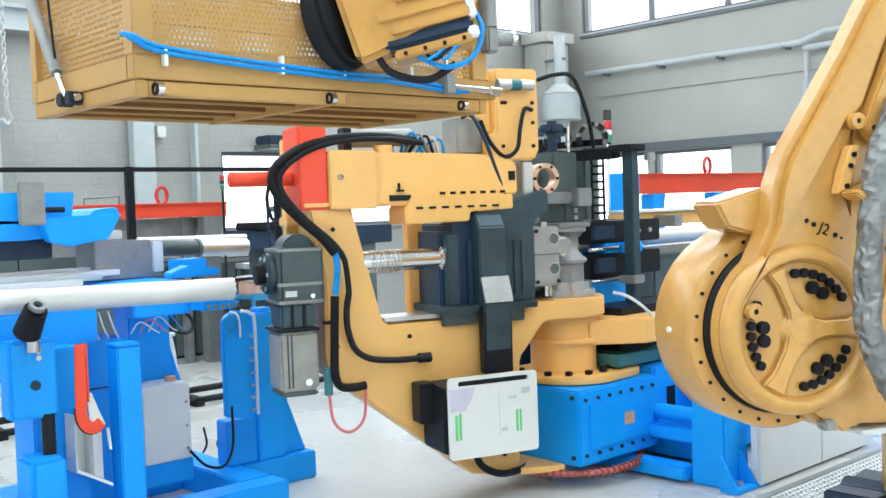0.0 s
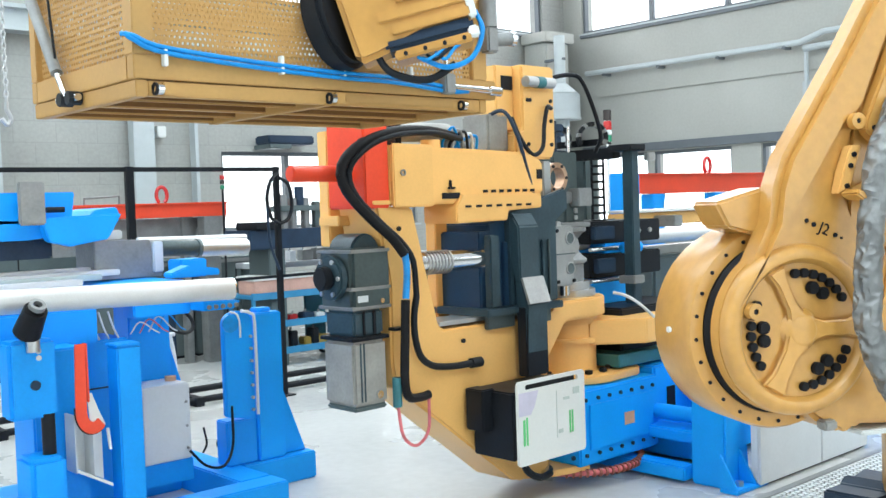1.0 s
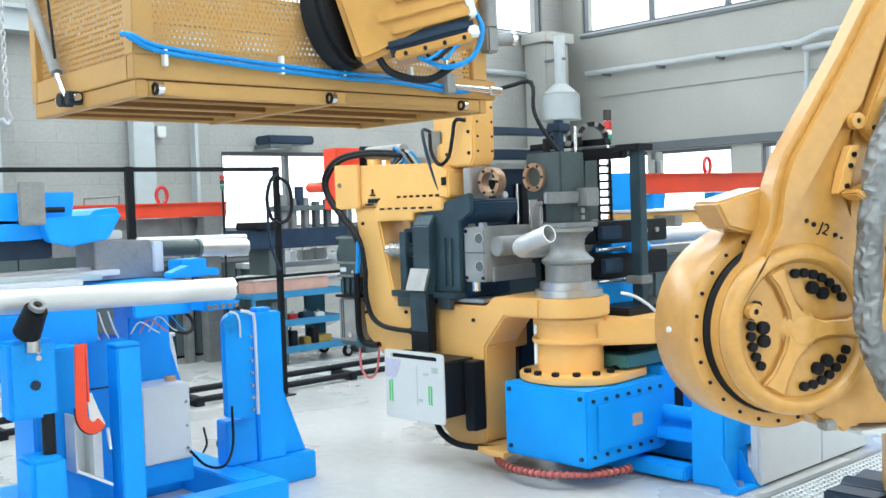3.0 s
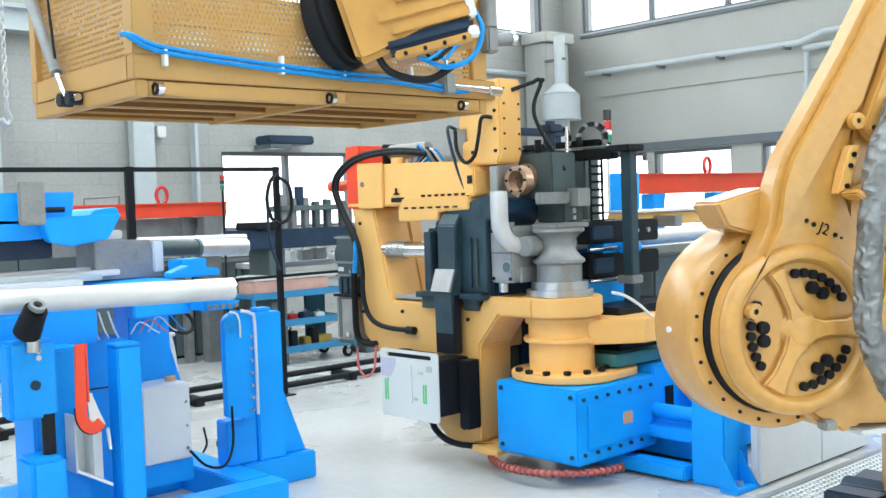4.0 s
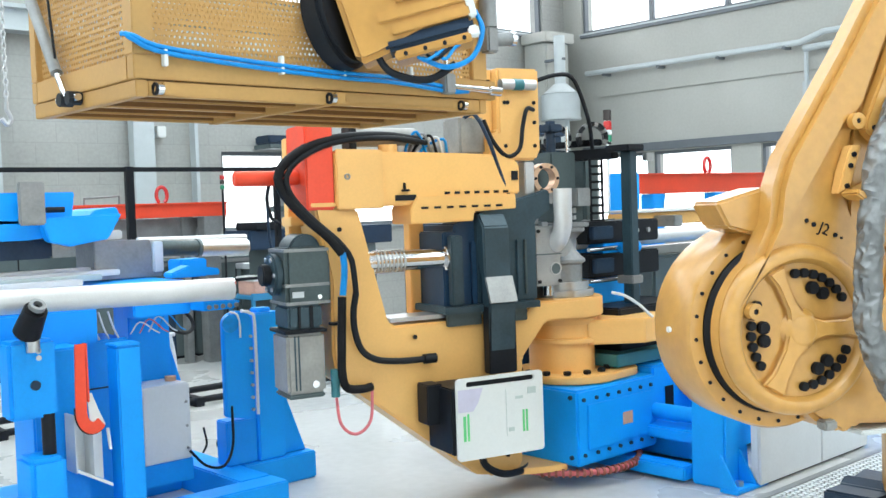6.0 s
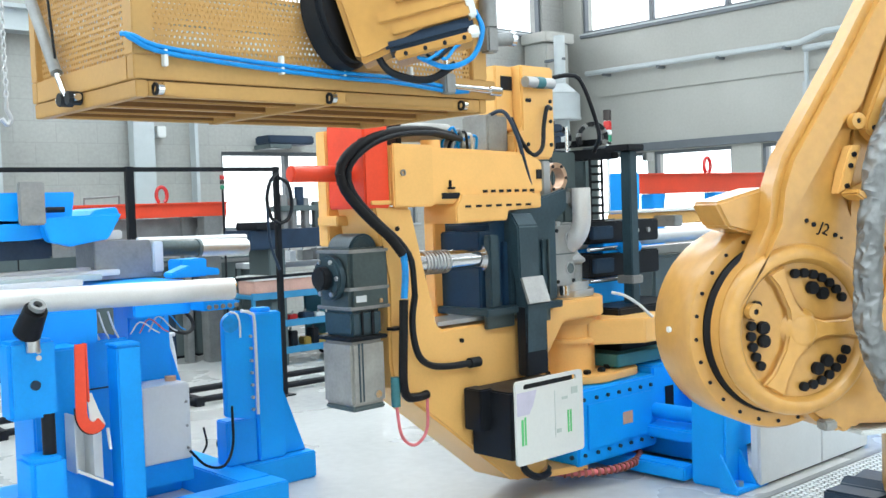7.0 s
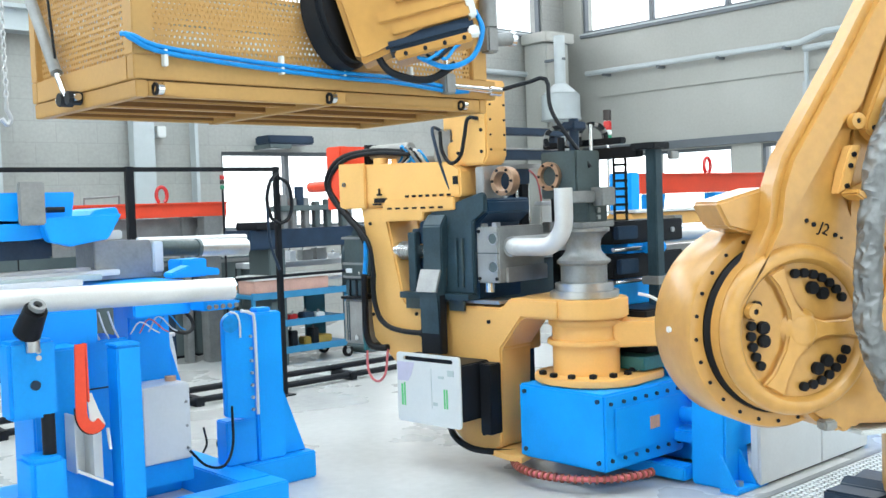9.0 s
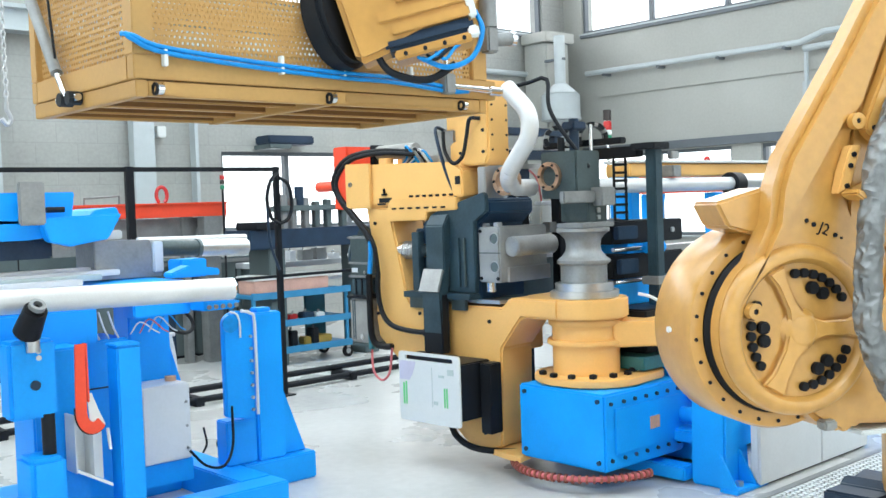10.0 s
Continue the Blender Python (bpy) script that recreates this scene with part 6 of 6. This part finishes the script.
hose = thing("air_hose", "black looped air hose between clamp head and tower", "hose", m=Matrix())
air_pieces = chain(24, 0.045, 0.0125, BPL, hose)
thick_pieces = chain(34, 0.056, 0.024, BLK, arm)
thin_pieces = chain(38, 0.056, 0.015, BPL, arm, "cable_piece")

# ---- what moves ----
ARM = [(0.0, 162), (0.1, 168), (0.2, 175), (0.3, 180), (0.5, 181), (1.5, 181), (1.6, 179.5), (1.7, 173), (1.8, 163), (1.9, 150), (2.0, 135), (2.1, 123), (2.2, 112), (2.3, 103), (2.4, 95), (2.5, 93), (2.8, 93), (3.5, 92), (4.5, 92.5), (4.6, 96), (4.7, 101), (4.8, 105), (4.9, 109.5), (5.0, 114), (5.1, 118), (5.2, 122.5), (5.3, 128), (5.4, 133), (5.5, 138), (5.6, 143.5), (5.7, 149), (6.0, 165), (6.3, 178), (6.5, 181), (6.8, 181), (7.6, 181), (7.7, 180), (7.8, 178), (7.9, 175), (8.0, 167), (8.1, 156), (8.2, 143), (8.3, 133.5), (8.4, 130), (8.6, 130.5), (8.7, 126), (8.8, 114), (8.9, 101), (9.0, 95), (9.1, 93), (9.3, 93), (10.0, 93)]
CAR = [(0.0, -0.012), (1.5, -0.012), (1.6, -0.03), (1.9, -0.10), (2.7, -0.10), (3.5, 0.0), (7.5, 0.0), (7.6, -0.02), (7.9, -0.10), (8.6, -0.10), (8.7, -0.11), (9.0, -0.19), (10.0, -0.19)]
SLD = [(0.0, 0.0), (0.7, 0.0), (1.0, 0.02), (1.5, 0.17), (2.0, 0.32), (2.8, 0.32), (3.6, 0.0), (6.8, 0.0), (7.0, 0.01), (7.5, 0.13), (8.0, 0.24), (8.4, 0.285), (10.0, 0.28)]
ROLL_AT = Matrix.Translation((0, RB, ZT))


def between(rows, t):
    for (a, x), (b_, y) in zip(rows, rows[1:]):
        if a <= t <= b_:
            return x + (y - x) * (t - a) / (b_ - a)
    return rows[-1][1]


def rolled(dx, dy, dz, a):
    """The tube moved from its home in the die and rolled about its own long axis."""
    return pose(AX + dx, AY + dy, dz) @ ROLL_AT @ pose(0, 0, 0, a) @ ROLL_AT.inverted()


def tube_motion():
    whole = [(0.0, 0.16, -0.012, 0, 90), (1.5, 0.16, -0.012, 0, 90), (1.9, 0.05, 0.02, 0, 90), (2.8, 0.05, 0.02, 0, 90), (3.2, 0.03, 0.02, 0, 40), (3.6, 0, 0, 0, 0), (7.5, 0, 0, 0, 0), (7.8, -0.03, 0.02, 0, 0), (8.2, -0.06, 0.05, 0, 0), (8.8, -0.07, 0.06, 0, 0), (9.1, -0.08, 0.07, 0, -1), (9.2, -0.08, 0.07, 0.0, -46), (9.3, -0.08, 0.07, 0.02, -48), (9.4, -0.08, 0.07, 0.06, -48), (9.5, -0.08, 0.07, 0.10, -48), (9.6, -0.08, 0.07, 0.16, -48), (9.7, -0.08, 0.07, 0.215, -48), (9.8, -0.08, 0.07, 0.29, -48), (9.9, -0.08, 0.07, 0.33, -48), (10.0, -0.08, 0.07, 0.35, -48)]
    walk(bt_, [(t, rolled(x, y, z, a)) for t, x, y, z, a in whole])
    walk(stock, [(t, pose(AX + min(x, 0.05), AY + y, z)) for t, x, y, z, a in whole])
    walk(fc, [(t, pose(AX, AY, z)) for t, x, y, z, a in whole])
    # the tip turns with the die, the segments wrap one after the other
    bend = [(0.0, 0.0), (4.5, 0.0)] + [(t, a - 92.0) for t, a in ARM if 4.6 <= t <= 6.3] + [(6.5, 90.0), (10.0, 90.0)]
    walk(tip, [(t, pose(0, 0, 0, 0, 0, a)) for t, a in bend])
    for k, o in enumerate(segs):
        rows = []
        for t, a in bend:
            w = a - k * da
            rows.append((t, pose(0, 0, 0, 0, 0, w) if w > 0 else pose(-w / 90 * RB * math.pi / 2, 0, 0)))
        walk(o, rows)
    walk(tail, [(t, pose((90 - a) / 90 * RB * math.pi / 2, 0, 0)) for t, a in bend])


# the hose's bends relative to the tower, for four angles of the arm
BENDS = {92: ((-0.012, 0.161, 2.325), (0.035, 0.130, 2.335), (0.0, 0.165, 2.127), (0.128, 0.054, 1.80)),
         114: ((-0.089, 0.122, 2.320), (0.0, 0.078, 2.320), (0.061, 0.071, 2.120), (0.187, 0.004, 1.83)),
         162: ((-0.092, -0.093, 2.337), (0.023, -0.122, 2.314), (0.159, -0.106, 2.106), (0.26, -0.06, 1.93)),
         181: ((-0.071, -0.182, 2.324), (0.038, -0.193, 2.274), (0.195, -0.172, 2.002), (0.27, -0.07, 1.90))}


def hose_curve(t):
    a, car, s = between(ARM, t), between(CAR, t), between(SLD, t)
    c, n = math.cos(radians(a)), math.sin(radians(a))
    start = Vector(((0.24 + s) * c - 0.10 * n, (0.24 + s) * n + 0.10 * c, 2.285))
    keys = sorted(BENDS)
    lo = max([k for k in keys if k <= max(a, keys[0])])
    hi = min([k for k in keys if k >= min(a, keys[-1])])
    w = 0 if hi == lo else (a - lo) / (hi - lo)
    pts = [Vector(p).lerp(Vector(q), w) for p, q in zip(BENDS[lo], BENDS[hi])]
    pull = Vector((c, n, 0)) * s
    pts[0] += 0.75 * pull
    pts[1] += 0.5 * pull
    pts[2] += 0.2 * pull
    return [p + Vector((AX, AY + car, 0)) for p in smooth_path([start] + pts, 12)]


# the arm hoses: places in the arm's space, and the share of the clamp slide's travel that each takes part in
TOP_RUN = ((0.98, 0.16, 1.955, 1.0), (1.20, 0.215, 1.975, 1.0), (1.44, 0.245, 1.965, 0.9), (1.62, 0.255, 1.925, 0.75), (1.755, 0.255, 1.845, 0.6), (1.80, 0.255, 1.765, 0.52), (1.765, 0.26, 1.67, 0.4), (1.66, 0.285, 1.55, 0.2), (1.565, 0.31, 1.46, 0.05), (1.51, 0.325, 1.385, 0.0))
THIN_END = ((1.465, 0.333, 1.36, 0.0), (1.448, 0.330, 1.27, 0.0), (1.44, 0.326, 1.177, 0.0))


def arm_hose(t):
    s = between(SLD, t)
    return smooth_path([(u + s * k, v, z) for u, v, z, k in TOP_RUN], 8)


def arm_cable(t):
    s = between(SLD, t)
    run = [(u - 0.036 + s * k, v + 0.012, z - 0.012, k) for u, v, z, k in TOP_RUN[:-1]]
    return smooth_path([p[:3] for p in run + list(THIN_END)], 8)


def chain_motion(pieces, curve, times):
    rows = [[] for _ in pieces]
    n = len(pieces)
    for t in times:
        P = curve(t)
        run = [0.0]
        for p, q in zip(P, P[1:]):
            run.append(run[-1] + (q - p).length)
        at = []
        for k in range(n + 1):
            d = run[-1] * k / n
            i = next((i for i in range(1, len(run)) if run[i] >= d - 1e-9), len(run) - 1)
            at.append(P[i - 1].lerp(P[i], (d - run[i - 1]) / max(run[i] - run[i - 1], 1e-9)))
        for k in range(n):
            turn = Vector((1, 0, 0)).rotation_difference(at[k + 1] - at[k]).to_matrix().to_4x4()
            rows[k].append((t, Matrix.Translation(at[k]) @ turn))
    for o, r in zip(pieces, rows):
        walk(o, r)


def motions():
    walk(head, [(t, pose(AX, AY + s, 0)) for t, s in CAR])
    times = sorted({t for t, _ in ARM} | {t for t, _ in CAR})
    walk(arm, [(t, pose(AX, AY + between(CAR, t), 0, 0, 0, between(ARM, t))) for t in times])
    walk(slide, [(t, pose(s, 0, 0)) for t, s in SLD])
    chain_motion(air_pieces, hose_curve, sorted({t for t, _ in ARM} | {t for t, _ in SLD} | {t for t, _ in CAR}))
    for pieces, curve in ((thick_pieces, arm_hose), (thin_pieces, arm_cable)):
        chain_motion(pieces, curve, [t for t, _ in SLD])
    tube_motion()


motions()
